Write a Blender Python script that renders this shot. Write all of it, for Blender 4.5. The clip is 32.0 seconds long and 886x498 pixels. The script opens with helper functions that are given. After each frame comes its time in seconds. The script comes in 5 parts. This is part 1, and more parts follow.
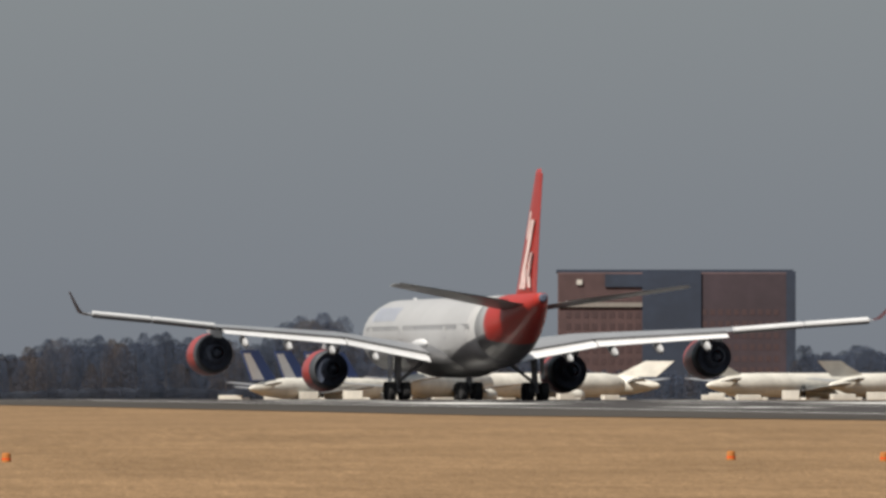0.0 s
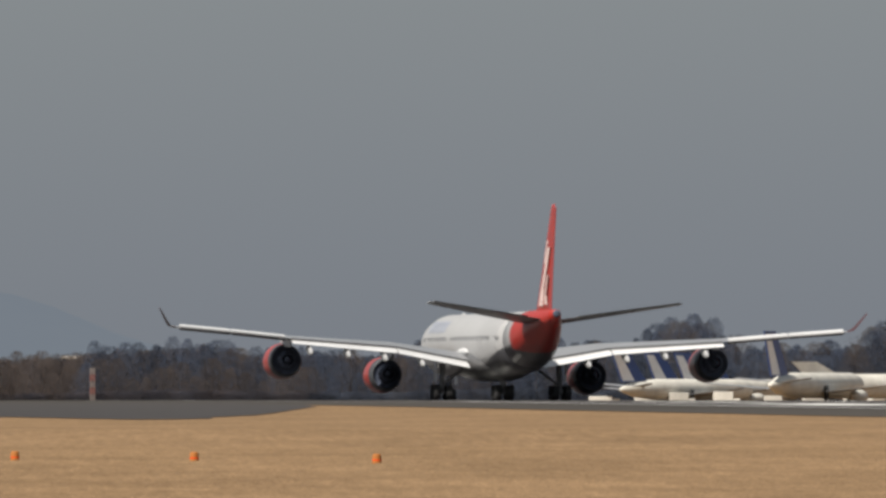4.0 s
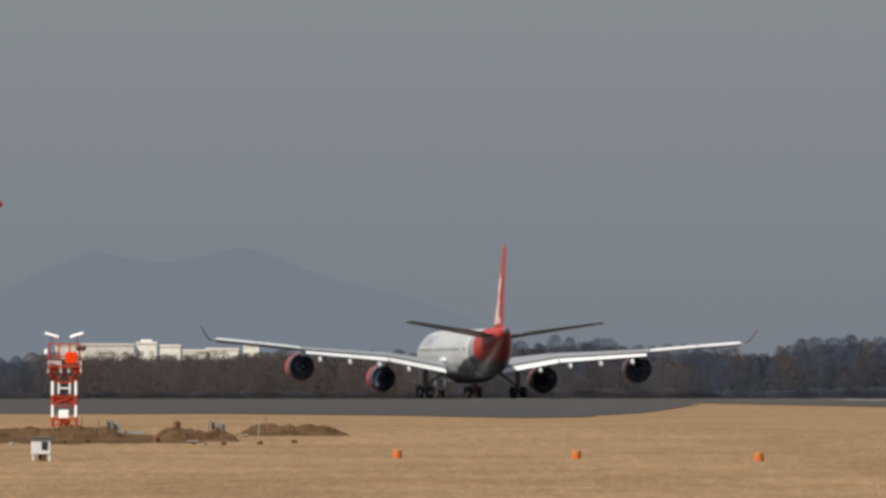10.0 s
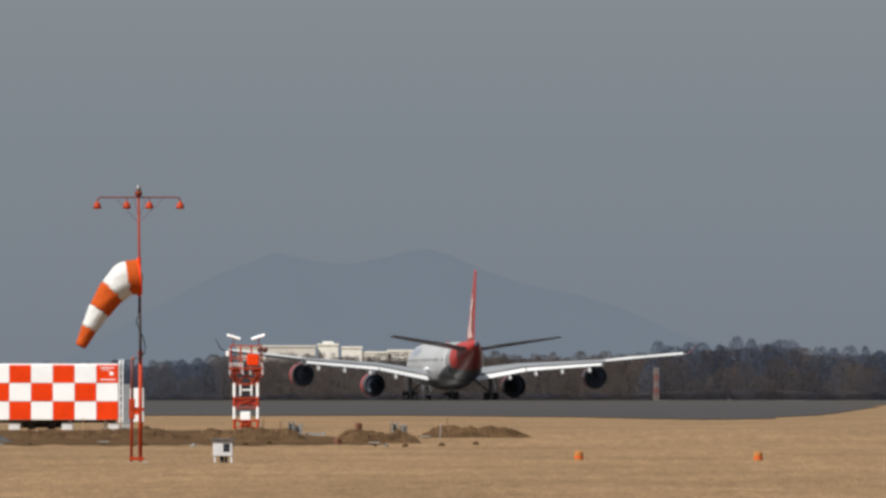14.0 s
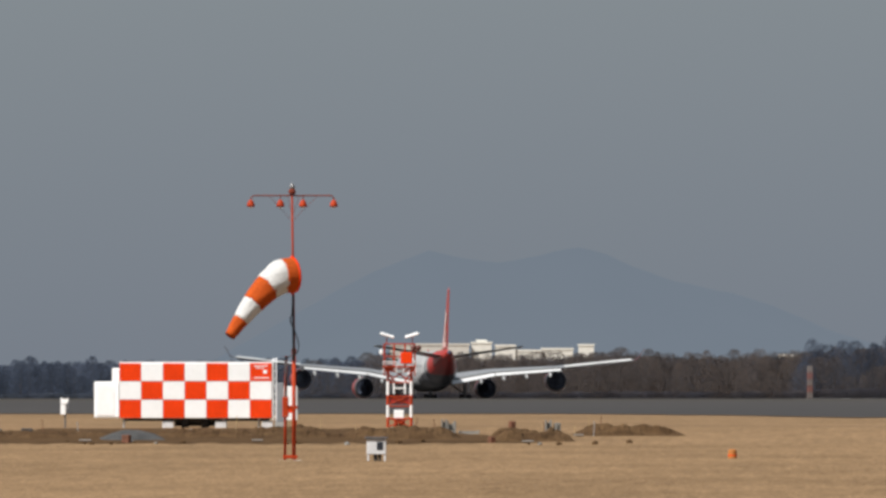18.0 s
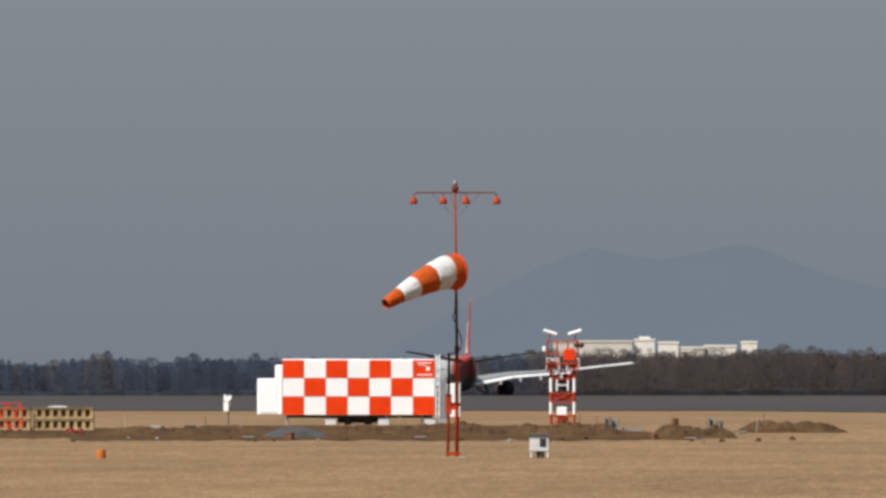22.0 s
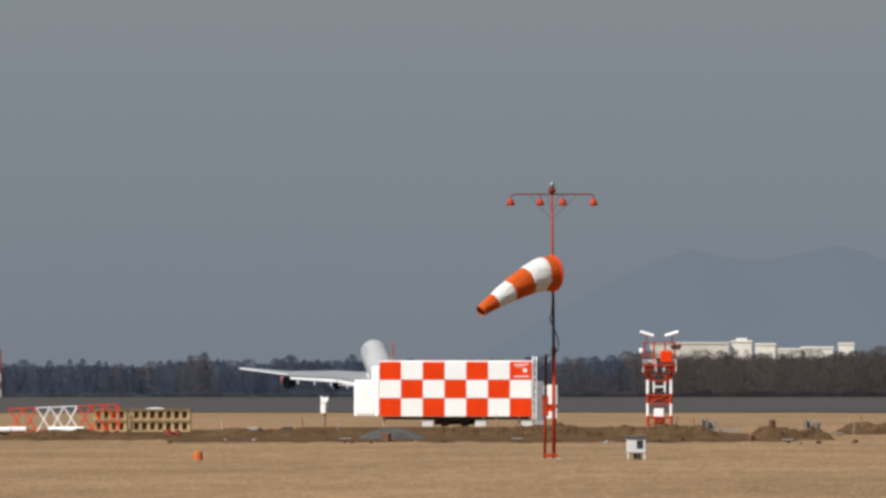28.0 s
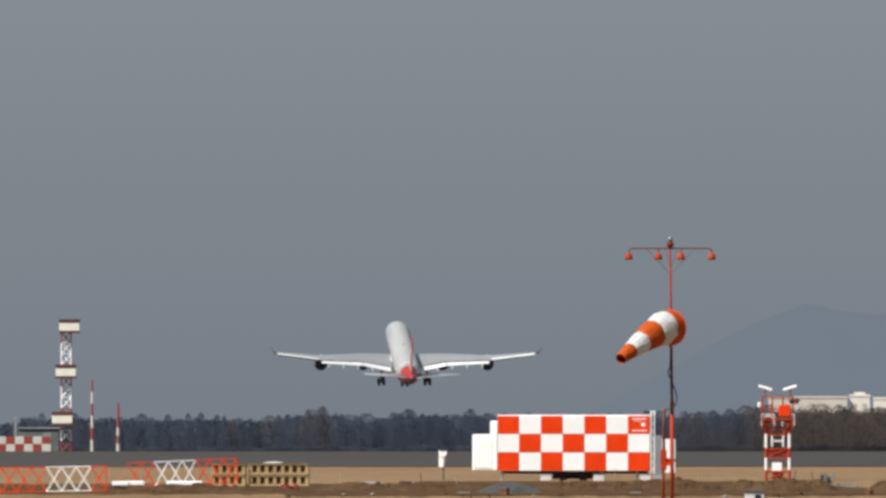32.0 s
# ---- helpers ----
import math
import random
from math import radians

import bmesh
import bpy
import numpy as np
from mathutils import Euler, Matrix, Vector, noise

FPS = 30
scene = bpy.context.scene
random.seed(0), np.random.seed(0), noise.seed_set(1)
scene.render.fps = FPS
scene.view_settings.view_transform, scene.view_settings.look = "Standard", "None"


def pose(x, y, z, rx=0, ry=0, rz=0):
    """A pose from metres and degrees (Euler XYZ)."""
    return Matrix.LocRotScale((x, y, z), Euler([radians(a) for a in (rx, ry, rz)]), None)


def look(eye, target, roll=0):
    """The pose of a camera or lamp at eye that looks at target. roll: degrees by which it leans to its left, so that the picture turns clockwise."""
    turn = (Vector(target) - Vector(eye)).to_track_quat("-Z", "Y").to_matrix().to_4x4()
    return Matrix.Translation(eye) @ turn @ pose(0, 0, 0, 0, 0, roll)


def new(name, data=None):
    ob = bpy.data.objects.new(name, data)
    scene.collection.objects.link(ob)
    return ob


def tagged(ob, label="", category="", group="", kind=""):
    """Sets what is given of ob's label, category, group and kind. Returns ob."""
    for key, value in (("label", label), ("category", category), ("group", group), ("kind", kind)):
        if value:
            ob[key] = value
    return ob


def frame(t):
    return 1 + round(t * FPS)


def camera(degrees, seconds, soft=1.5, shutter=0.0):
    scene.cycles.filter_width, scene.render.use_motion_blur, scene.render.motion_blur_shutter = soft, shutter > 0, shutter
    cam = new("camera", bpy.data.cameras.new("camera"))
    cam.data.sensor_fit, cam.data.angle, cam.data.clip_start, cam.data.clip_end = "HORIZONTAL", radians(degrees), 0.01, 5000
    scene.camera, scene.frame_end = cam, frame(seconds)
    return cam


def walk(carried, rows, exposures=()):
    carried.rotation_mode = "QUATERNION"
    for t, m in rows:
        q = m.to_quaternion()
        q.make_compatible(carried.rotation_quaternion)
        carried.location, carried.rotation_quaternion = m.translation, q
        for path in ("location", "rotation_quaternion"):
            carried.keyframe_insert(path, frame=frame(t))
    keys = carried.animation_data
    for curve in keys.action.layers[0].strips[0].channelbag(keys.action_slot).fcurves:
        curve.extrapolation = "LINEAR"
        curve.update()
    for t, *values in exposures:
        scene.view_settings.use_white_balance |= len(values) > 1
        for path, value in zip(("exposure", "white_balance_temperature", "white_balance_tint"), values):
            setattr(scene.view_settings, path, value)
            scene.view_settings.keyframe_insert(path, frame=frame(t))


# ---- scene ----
import itertools

# ---------------------------------------------------------------- camera
# World: +y is the take-off direction of the runway, x to its right, z = 0 on the runway's crest. The eye is at x = y = 0.
EYE = 0.25
FOCAL = 784 / math.tan(radians(1.85))
cam = camera(3.7, 32.0, soft=3.0)
PAN = [  # seconds, yaw, pitch
    (0.0, -9.3367, 0.6207), (0.5, -9.1596, 0.6277), (1.0, -8.9899, 0.6242), (1.5, -8.7802, 0.6277),
    (2.0, -8.5871, 0.6259), (2.5, -8.2961, 0.6296), (3.0, -8.0703, 0.6241), (3.5, -7.9077, 0.6259),
    (4.5, -7.6898, 0.6218), (5.5, -7.4719, 0.6176), (6.0, -7.3535, 0.6141), (6.5, -7.1920, 0.6117),
    (7.0, -7.0761, 0.6117), (7.5, -6.9464, 0.6141), (8.0, -6.7691, 0.6153), (8.5, -6.6716, 0.6176),
    (9.0, -6.5471, 0.6129), (9.5, -6.3324, 0.6149), (10.0, -6.1935, 0.6174), (10.5, -6.0641, 0.6259),
    (11.0, -6.0348, 0.6257), (11.5, -5.9670, 0.6242), (12.0, -5.9345, 0.6270), (12.5, -5.8873, 0.6183),
    (13.0, -5.6993, 0.6174), (13.5, -5.5368, 0.6200), (14.0, -5.4350, 0.6248), (14.5, -5.3748, 0.6240),
    (15.5, -5.2673, 0.6216), (16.5, -5.1598, 0.6192), (17.0, -5.0471, 0.6200), (17.5, -4.9267, 0.6213),
    (18.0, -4.7937, 0.6175), (18.5, -4.6773, 0.6093), (19.0, -4.5508, 0.6084), (19.5, -4.3802, 0.6108),
    (20.0, -4.2322, 0.6117), (20.5, -4.2196, 0.6053), (21.0, -4.1952, 0.6028), (21.5, -4.1702, 0.6029),
    (22.0, -4.1130, 0.6046), (22.5, -4.0403, 0.5993), (23.0, -4.0281, 0.6039), (23.5, -3.9951, 0.6043),
    (24.0, -3.9856, 0.6016), (24.5, -3.9586, 0.6017), (25.0, -3.9285, 0.6046), (25.5, -3.8935, 0.6038),
    (26.5, -3.8092, 0.6063), (27.5, -3.7248, 0.6087), (28.0, -3.7082, 0.6114), (28.5, -3.6703, 0.6147),
    (29.0, -3.5714, 0.6255), (29.5, -3.5248, 0.6374), (30.0, -3.4844, 0.6511), (30.5, -3.4137, 0.6689),
    (31.0, -3.3344, 0.7472), (31.5, -3.2859, 0.8014), (32.0, -3.2145, 0.8378),
]
walk(cam, [(t, pose(0, 0, EYE, 90 + pitch, 0, yaw)) for t, yaw, pitch in PAN],
     [(0, 0.4, 6640, 11), (8.5, 0.4, 6590, 11), (12, 0.4, 6390, 10), (17, 0.4, 6330, 10), (32, 0.4, 6330, 10)])

# ---------------------------------------------------------------- light
SUN_AZ, SUN_EL = 235.0, 48.0  # degrees clockwise from +y, and above the ground
world = bpy.data.worlds.new("world")
scene.world = world
world.use_nodes = True
wn, wl = world.node_tree.nodes, world.node_tree.links
sky = wn.new("ShaderNodeTexSky")
sky.sky_type = "NISHITA"
sky.sun_disc = False
sky.sun_elevation, sky.sun_rotation = radians(SUN_EL), radians(SUN_AZ)
sky.air_density, sky.dust_density, sky.ozone_density = 1.0, 3.0, 1.5
haze = wn.new("ShaderNodeMix")
haze.data_type, haze.blend_type = "RGBA", "MIX"
haze.inputs["Factor"].default_value = 0.85
where, part_xyz, bank = wn.new("ShaderNodeTexCoord"), wn.new("ShaderNodeSeparateXYZ"), wn.new("ShaderNodeValToRGB")
wl.new(where.outputs["Generated"], part_xyz.inputs["Vector"])
wl.new(part_xyz.outputs["Z"], bank.inputs["Fac"])
bank.color_ramp.elements[0].position, bank.color_ramp.elements[0].color = 0.0, (1.72, 1.94, 2.28, 1)  # grey-blue winter haze, a little duller at the horizon
bank.color_ramp.elements[1].position, bank.color_ramp.elements[1].color = 0.034, (2.06, 2.31, 2.48, 1)
wl.new(bank.outputs["Color"], haze.inputs["B"])
wl.new(sky.outputs["Color"], haze.inputs["A"])
wl.new(haze.outputs["Result"], wn["Background"].inputs["Color"])
wn["Background"].inputs["Strength"].default_value = 0.09
sun_data = bpy.data.lights.new("sun", "SUN")
sun_data.energy, sun_data.angle, sun_data.color = 5.0, radians(0.6), (1.0, 0.95, 0.87)
sun = new("sun", sun_data)
az, el = radians(SUN_AZ), radians(SUN_EL)
sun.matrix_world = look((0, 0, 0), (-math.sin(az) * math.cos(el), -math.cos(az) * math.cos(el), -math.sin(el)))


# ---------------------------------------------------------------- materials
def mat(name, base, rough=0.6, metal=0.0, vary=0.12, scale=2.0, fine=14.0, bump=0.0, second=None, island=0.0, coat=0.0, spec=0.5, stretch=1.0, thin=0.0, broad=0.0, open_work=0.0, per_thing=0.0):
    """A surface with variation at two scales; second: a colour for its patches."""
    m = bpy.data.materials.new(name)
    m.use_nodes = True
    n, l = m.node_tree.nodes, m.node_tree.links
    b = n["Principled BSDF"]
    b.inputs["Roughness"].default_value, b.inputs["Metallic"].default_value = rough, metal
    b.inputs["Coat Weight"].default_value = coat
    b.inputs["Specular IOR Level"].default_value = spec
    pos = n.new("ShaderNodeTexCoord")
    big, small = n.new("ShaderNodeTexNoise"), n.new("ShaderNodeTexNoise")
    for node, s, run in ((big, scale, broad or stretch), (small, fine, stretch)):
        node.inputs["Scale"].default_value = s
        node.inputs["Detail"].default_value = 4.0
        drawn = n.new("ShaderNodeMapping")
        drawn.vector_type = "TEXTURE"
        drawn.inputs["Scale"].default_value = (1.0, 1.0 / run, 1.0)
        drawn.inputs["Rotation"].default_value = (0.0, 0.0, radians(-6.3) if run != 1.0 else 0.0)
        l.new(pos.outputs["Object"], drawn.inputs["Vector"])
        l.new(drawn.outputs["Vector"], node.inputs["Vector"])
    ramp = n.new("ShaderNodeValToRGB")
    other = second or tuple(c * (1 - 2 * vary) for c in base)
    ramp.color_ramp.elements[0].position, ramp.color_ramp.elements[0].color = 0.36, (*other, 1)
    ramp.color_ramp.elements[1].position, ramp.color_ramp.elements[1].color = 0.64, (*base, 1)
    l.new(big.outputs["Fac"], ramp.inputs["Fac"])
    grain = n.new("ShaderNodeMapRange")
    grain.inputs["From Min"].default_value, grain.inputs["From Max"].default_value = 0.3, 0.7
    grain.inputs["To Min"].default_value, grain.inputs["To Max"].default_value = 1 - vary, 1 + vary
    l.new(small.outputs["Fac"], grain.inputs["Value"])
    hsv = n.new("ShaderNodeHueSaturation")
    l.new(ramp.outputs["Color"], hsv.inputs["Color"])
    value = grain.outputs["Result"]
    for tuft in (0.9, 7.0) if broad else ():  # single tufts and clumps of grass
        clump, spread = n.new("ShaderNodeTexNoise"), n.new("ShaderNodeMapRange")
        clump.inputs["Scale"].default_value, clump.inputs["Detail"].default_value, clump.inputs["Roughness"].default_value = tuft, 6.0, 0.7
        spread.inputs["From Min"].default_value, spread.inputs["From Max"].default_value = 0.3, 0.7
        spread.inputs["To Min"].default_value, spread.inputs["To Max"].default_value = 0.78, 1.22
        l.new(pos.outputs["Object"], clump.inputs["Vector"])
        l.new(clump.outputs["Fac"], spread.inputs["Value"])
        times = n.new("ShaderNodeMath")
        times.operation = "MULTIPLY"
        l.new(value, times.inputs[0])
        l.new(spread.outputs["Result"], times.inputs[1])
        value = times.outputs["Value"]
    if island:
        geo = n.new("ShaderNodeNewGeometry")
        spread = n.new("ShaderNodeMapRange")
        spread.inputs["To Min"].default_value, spread.inputs["To Max"].default_value = 1 - island, 1 + island
        l.new(geo.outputs["Random Per Island"], spread.inputs["Value"])
        times = n.new("ShaderNodeMath")
        times.operation = "MULTIPLY"
        l.new(value, times.inputs[0])
        l.new(spread.outputs["Result"], times.inputs[1])
        value = times.outputs["Value"]
    if per_thing:  # each tree has its own tone
        own, spread = n.new("ShaderNodeObjectInfo"), n.new("ShaderNodeMapRange")
        spread.inputs["To Min"].default_value, spread.inputs["To Max"].default_value = 1 - per_thing, 1 + per_thing
        l.new(own.outputs["Random"], spread.inputs["Value"])
        times = n.new("ShaderNodeMath")
        times.operation = "MULTIPLY"
        l.new(value, times.inputs[0])
        l.new(spread.outputs["Result"], times.inputs[1])
        value = times.outputs["Value"]
    l.new(value, hsv.inputs["Value"])
    l.new(hsv.outputs["Color"], b.inputs["Base Color"])
    if thin:  # leaves let some light through
        through_leaf, blend = n.new("ShaderNodeBsdfTranslucent"), n.new("ShaderNodeMixShader")
        blend.inputs["Fac"].default_value = thin
        l.new(hsv.outputs["Color"], through_leaf.inputs["Color"])
        l.new(b.outputs["BSDF"], blend.inputs[1])
        l.new(through_leaf.outputs["BSDF"], blend.inputs[2])
        leaf = blend.outputs["Shader"]
        if open_work:  # the gaps between fine twigs
            gaps, mesh_of_twigs = n.new("ShaderNodeBsdfTransparent"), n.new("ShaderNodeMixShader")
            mesh_of_twigs.inputs["Fac"].default_value = open_work
            l.new(leaf, mesh_of_twigs.inputs[1])
            l.new(gaps.outputs["BSDF"], mesh_of_twigs.inputs[2])
            leaf = mesh_of_twigs.outputs["Shader"]
        l.new(leaf, n["Material Output"].inputs["Surface"])
    if bump:
        bp = n.new("ShaderNodeBump")
        bp.inputs["Strength"].default_value = bump
        bp.inputs["Distance"].default_value = 0.05
        l.new(small.outputs["Fac"], bp.inputs["Height"])
        l.new(bp.outputs["Normal"], b.inputs["Normal"])
    return m


GRASS = mat("dry_grass", (0.220, 0.142, 0.079), 0.95, vary=0.13, scale=0.14, fine=3.4, bump=0.1, second=(0.174, 0.113, 0.063), spec=0.05, stretch=0.045, broad=0.33)
BLADES = mat("dry_grass_blades", (0.220, 0.143, 0.080), 0.95, vary=0.13, scale=0.14, fine=3.4, second=(0.174, 0.113, 0.063), island=0.12, spec=0.05, stretch=0.045, broad=0.33)
ASPHALT = mat("runway_asphalt", (0.055, 0.050, 0.049), 0.9, vary=0.12, scale=0.02, fine=0.6, second=(0.044, 0.042, 0.042), spec=0.15)
SHOULDER = mat("weathered_shoulder", (0.058, 0.052, 0.046), 0.95, vary=0.12, scale=0.02, fine=0.5, second=(0.046, 0.042, 0.038), spec=0.1)
TAXI = mat("taxiway_asphalt", (0.051, 0.047, 0.046), 0.9, vary=0.12, scale=0.02, fine=0.6, second=(0.043, 0.040, 0.040), spec=0.15)
MARKING = mat("runway_paint", (0.75, 0.75, 0.72), 0.7, vary=0.12, scale=0.2)
SOIL = mat("dug_soil", (0.094, 0.056, 0.028), 0.95, vary=0.2, scale=1.2, fine=7.0, bump=0.8, second=(0.059, 0.034, 0.017), spec=0.05)
GRAVEL = mat("grey_gravel", (0.065, 0.064, 0.064), 0.95, vary=0.25, scale=2.0, fine=14.0, bump=0.8)
WHITE = mat("white_paint", (0.87, 0.875, 0.88), 0.4, vary=0.03, scale=0.8, fine=6.0)
JET_WHITE = mat("pearl_silver_aircraft_paint", (0.40, 0.405, 0.41), 0.32, vary=0.03, scale=0.3, fine=2.0, coat=0.3)
JET_GREY = mat("grey_aircraft_paint", (0.25, 0.258, 0.272), 0.35, vary=0.06, scale=0.3, fine=2.0)
JET_PALE = mat("pale_grey_flap_paint", (0.64, 0.645, 0.65), 0.3, vary=0.05, scale=0.4, fine=2.5)
TITLE = mat("grey_lettering_paint", (0.30, 0.33, 0.40), 0.4, vary=0.05)
JET_RED = mat("red_aircraft_paint", (0.34, 0.022, 0.014), 0.35, vary=0.06, scale=0.3, fine=2.0, coat=0.3)
EMBLEM = mat("pale_emblem_paint", (0.78, 0.60, 0.56), 0.4, vary=0.15, scale=0.8)
NOZZLE = mat("dark_exhaust_metal", (0.085, 0.103, 0.150), 0.8, metal=0.1, vary=0.2, scale=1.5)
DUCT_METAL = mat("grey_aft_cowl_metal", (0.075, 0.08, 0.09), 0.5, metal=0.3, vary=0.12, scale=1.5)
TYRE = mat("black_rubber", (0.018, 0.018, 0.02), 0.85, vary=0.2)
STRUT = mat("grey_gear_metal", (0.22, 0.22, 0.23), 0.5, metal=0.4, vary=0.15)
GLASS = mat("dark_window", (0.03, 0.035, 0.045), 0.15, vary=0.1)
LAMP_GLASS = mat("lamp_glass", (0.75, 0.78, 0.8), 0.1, vary=0.03)
ORANGE = mat("orange_red_paint", (0.74, 0.047, 0.003), 0.6, vary=0.07, scale=1.5, fine=9.0, spec=0.12)
MAST_PAINT = mat("weathered_orange_paint", (0.40, 0.043, 0.010), 0.6, vary=0.12, scale=2.0, fine=11.0, spec=0.15)
DULL_GLASS = mat("dull_grey_glass", (0.16, 0.16, 0.17), 0.3, vary=0.1)
OLD_CONCRETE = mat("stained_concrete", (0.24, 0.23, 0.21), 0.9, vary=0.15, scale=2.0, fine=11.0)
CLOTH_ORANGE = mat("orange_windsock_cloth", (0.43, 0.073, 0.011), 0.85, vary=0.08, scale=3.0, fine=16.0, bump=0.5, spec=0.1)
CLOTH_WHITE = mat("white_windsock_cloth", (0.55, 0.55, 0.545), 0.8, vary=0.06, scale=3.0, fine=16.0, bump=0.5)
CABLE = mat("black_cable", (0.02, 0.02, 0.022), 0.6)
STEEL = mat("galvanised_steel", (0.42, 0.43, 0.44), 0.5, metal=0.5, vary=0.1)
CONCRETE = mat("grey_concrete", (0.42, 0.41, 0.39), 0.9, vary=0.12, scale=1.5, fine=9.0)
TIMBER = mat("pale_timber", (0.43, 0.305, 0.15), 0.8, vary=0.14, scale=2.0, fine=12.0)
MARK_ORANGE = mat("orange_marker_plastic", (0.37, 0.135, 0.032), 0.7, vary=0.08, scale=5.0, spec=0.2)
FAR_WHITE = mat("pale_rendered_wall", (0.50, 0.48, 0.44), 0.8, vary=0.06, scale=0.05, fine=0.4)
BRIGHT_WALL = mat("bright_rendered_wall", (0.66, 0.65, 0.60), 0.8, vary=0.06, scale=0.05, fine=0.4)
BRICK_RED = mat("red_brown_cladding", (0.075, 0.042, 0.042), 0.8, vary=0.12, scale=0.06, fine=0.4)
PLUM_DARK = mat("dark_plum_cladding", (0.045, 0.030, 0.038), 0.8, vary=0.12, scale=0.06, fine=0.4)
BLUE_DARK = mat("dark_blue_cladding", (0.022, 0.032, 0.055), 0.6, vary=0.12, scale=0.06, fine=0.4)
CREAM = mat("cream_white_paint", (0.62, 0.60, 0.54), 0.5, vary=0.08, scale=0.3, fine=2.0)
TAIL_GREY = mat("grey_tailplane_paint", (0.29, 0.295, 0.30), 0.4, vary=0.08, scale=0.3, fine=2.0)
# Belly paint, also used for painted shade under the ailerons and before the flaps.
BELLY_AND_SHADE = mat("dark_grey_belly_and_shade", (0.105, 0.105, 0.108), 0.4, vary=0.08, scale=0.3, fine=2.0)
BLUE_TAIL = mat("blue_aircraft_paint", (0.030, 0.075, 0.25), 0.4, vary=0.05)
WINGLET = mat("dark_red_winglet_paint", (0.06, 0.012, 0.012), 0.4, vary=0.05)
DULL_PANE = mat("dull_brown_pane", (0.060, 0.035, 0.036), 0.5, vary=0.1)
SHED = mat("grey_sheet_metal", (0.24, 0.25, 0.27), 0.6, vary=0.1)
BARK = mat("bark", (0.06, 0.05, 0.045), 0.9, vary=0.2)
# Foliage colours are lifted and blued to stand in for the haze before the woods.
PINE = mat("hazed_pine_needles", (0.091, 0.112, 0.164), 0.9, vary=0.06, scale=2.5, fine=12.0, second=(0.078, 0.098, 0.140), island=0.05, spec=0.03, thin=0.5, open_work=0.58, per_thing=0.24)
OAK = mat("hazed_winter_oak_leaves", (0.131, 0.107, 0.094), 0.9, vary=0.06, scale=2.5, fine=12.0, second=(0.097, 0.086, 0.088), island=0.05, spec=0.03, thin=0.5, open_work=0.58, per_thing=0.22)
SCRUB = mat("hazed_winter_scrub", (0.099, 0.089, 0.099), 0.9, vary=0.06, scale=0.12, fine=0.7, second=(0.076, 0.079, 0.101), island=0.05, spec=0.03, thin=0.5, open_work=0.4)
SCRUB_DARK = mat("hazed_dark_evergreen_scrub", (0.096, 0.112, 0.146), 0.9, vary=0.06, scale=0.12, fine=0.7, second=(0.077, 0.091, 0.126), island=0.05, spec=0.03, thin=0.5, open_work=0.4)
PINE_FAR = mat("hazed_far_pine_mass", (0.096, 0.118, 0.167), 0.9, vary=0.06, scale=0.12, fine=0.7, second=(0.084, 0.099, 0.138), island=0.05, spec=0.03, thin=0.5)
OAK_FAR = mat("hazed_far_oak_mass", (0.108, 0.090, 0.084), 0.9, vary=0.06, scale=0.12, fine=0.7, second=(0.083, 0.074, 0.080), island=0.05, spec=0.03, thin=0.5)
HUT_GREY = mat("chalky_grey_paint", (0.60, 0.60, 0.61), 0.7, vary=0.06, scale=4.0, fine=20.0)
LID_GREY = mat("dark_grey_lid_paint", (0.10, 0.10, 0.11), 0.6, vary=0.1)
DULL_CREAM = mat("dull_cream_paint", (0.22, 0.20, 0.18), 0.7, vary=0.1)
RUST = mat("red_brown_primer", (0.16, 0.06, 0.03), 0.8, vary=0.2, scale=4.0)
ARM_PAINT = mat("dulled_red_brown_paint", (0.17, 0.036, 0.020), 0.7, vary=0.15, scale=2.0, fine=11.0, spec=0.1)
POLE_PAINT = mat("dulled_orange_paint", (0.28, 0.036, 0.012), 0.7, vary=0.12, scale=2.0, fine=11.0, spec=0.1)
WARM_WHITE = mat("warm_white_panel", (0.85, 0.82, 0.70), 0.5, vary=0.04, scale=0.8)
HOOD_RED = mat("dark_red_brown_hood_paint", (0.11, 0.030, 0.025), 0.7, vary=0.12)
DULL_SHED = mat("weathered_grey_sheet", (0.13, 0.135, 0.14), 0.8, vary=0.12, scale=0.6)
# Red and white with haze mixed into the colour.
PINK_RED = mat("haze_dulled_red", (0.22, 0.078, 0.062), 0.7, vary=0.1)
TAN = mat("haze_dulled_white", (0.20, 0.165, 0.145), 0.8, vary=0.1)
FAR_RED = mat("weathered_red_paint", (0.30, 0.045, 0.030), 0.6, vary=0.1)


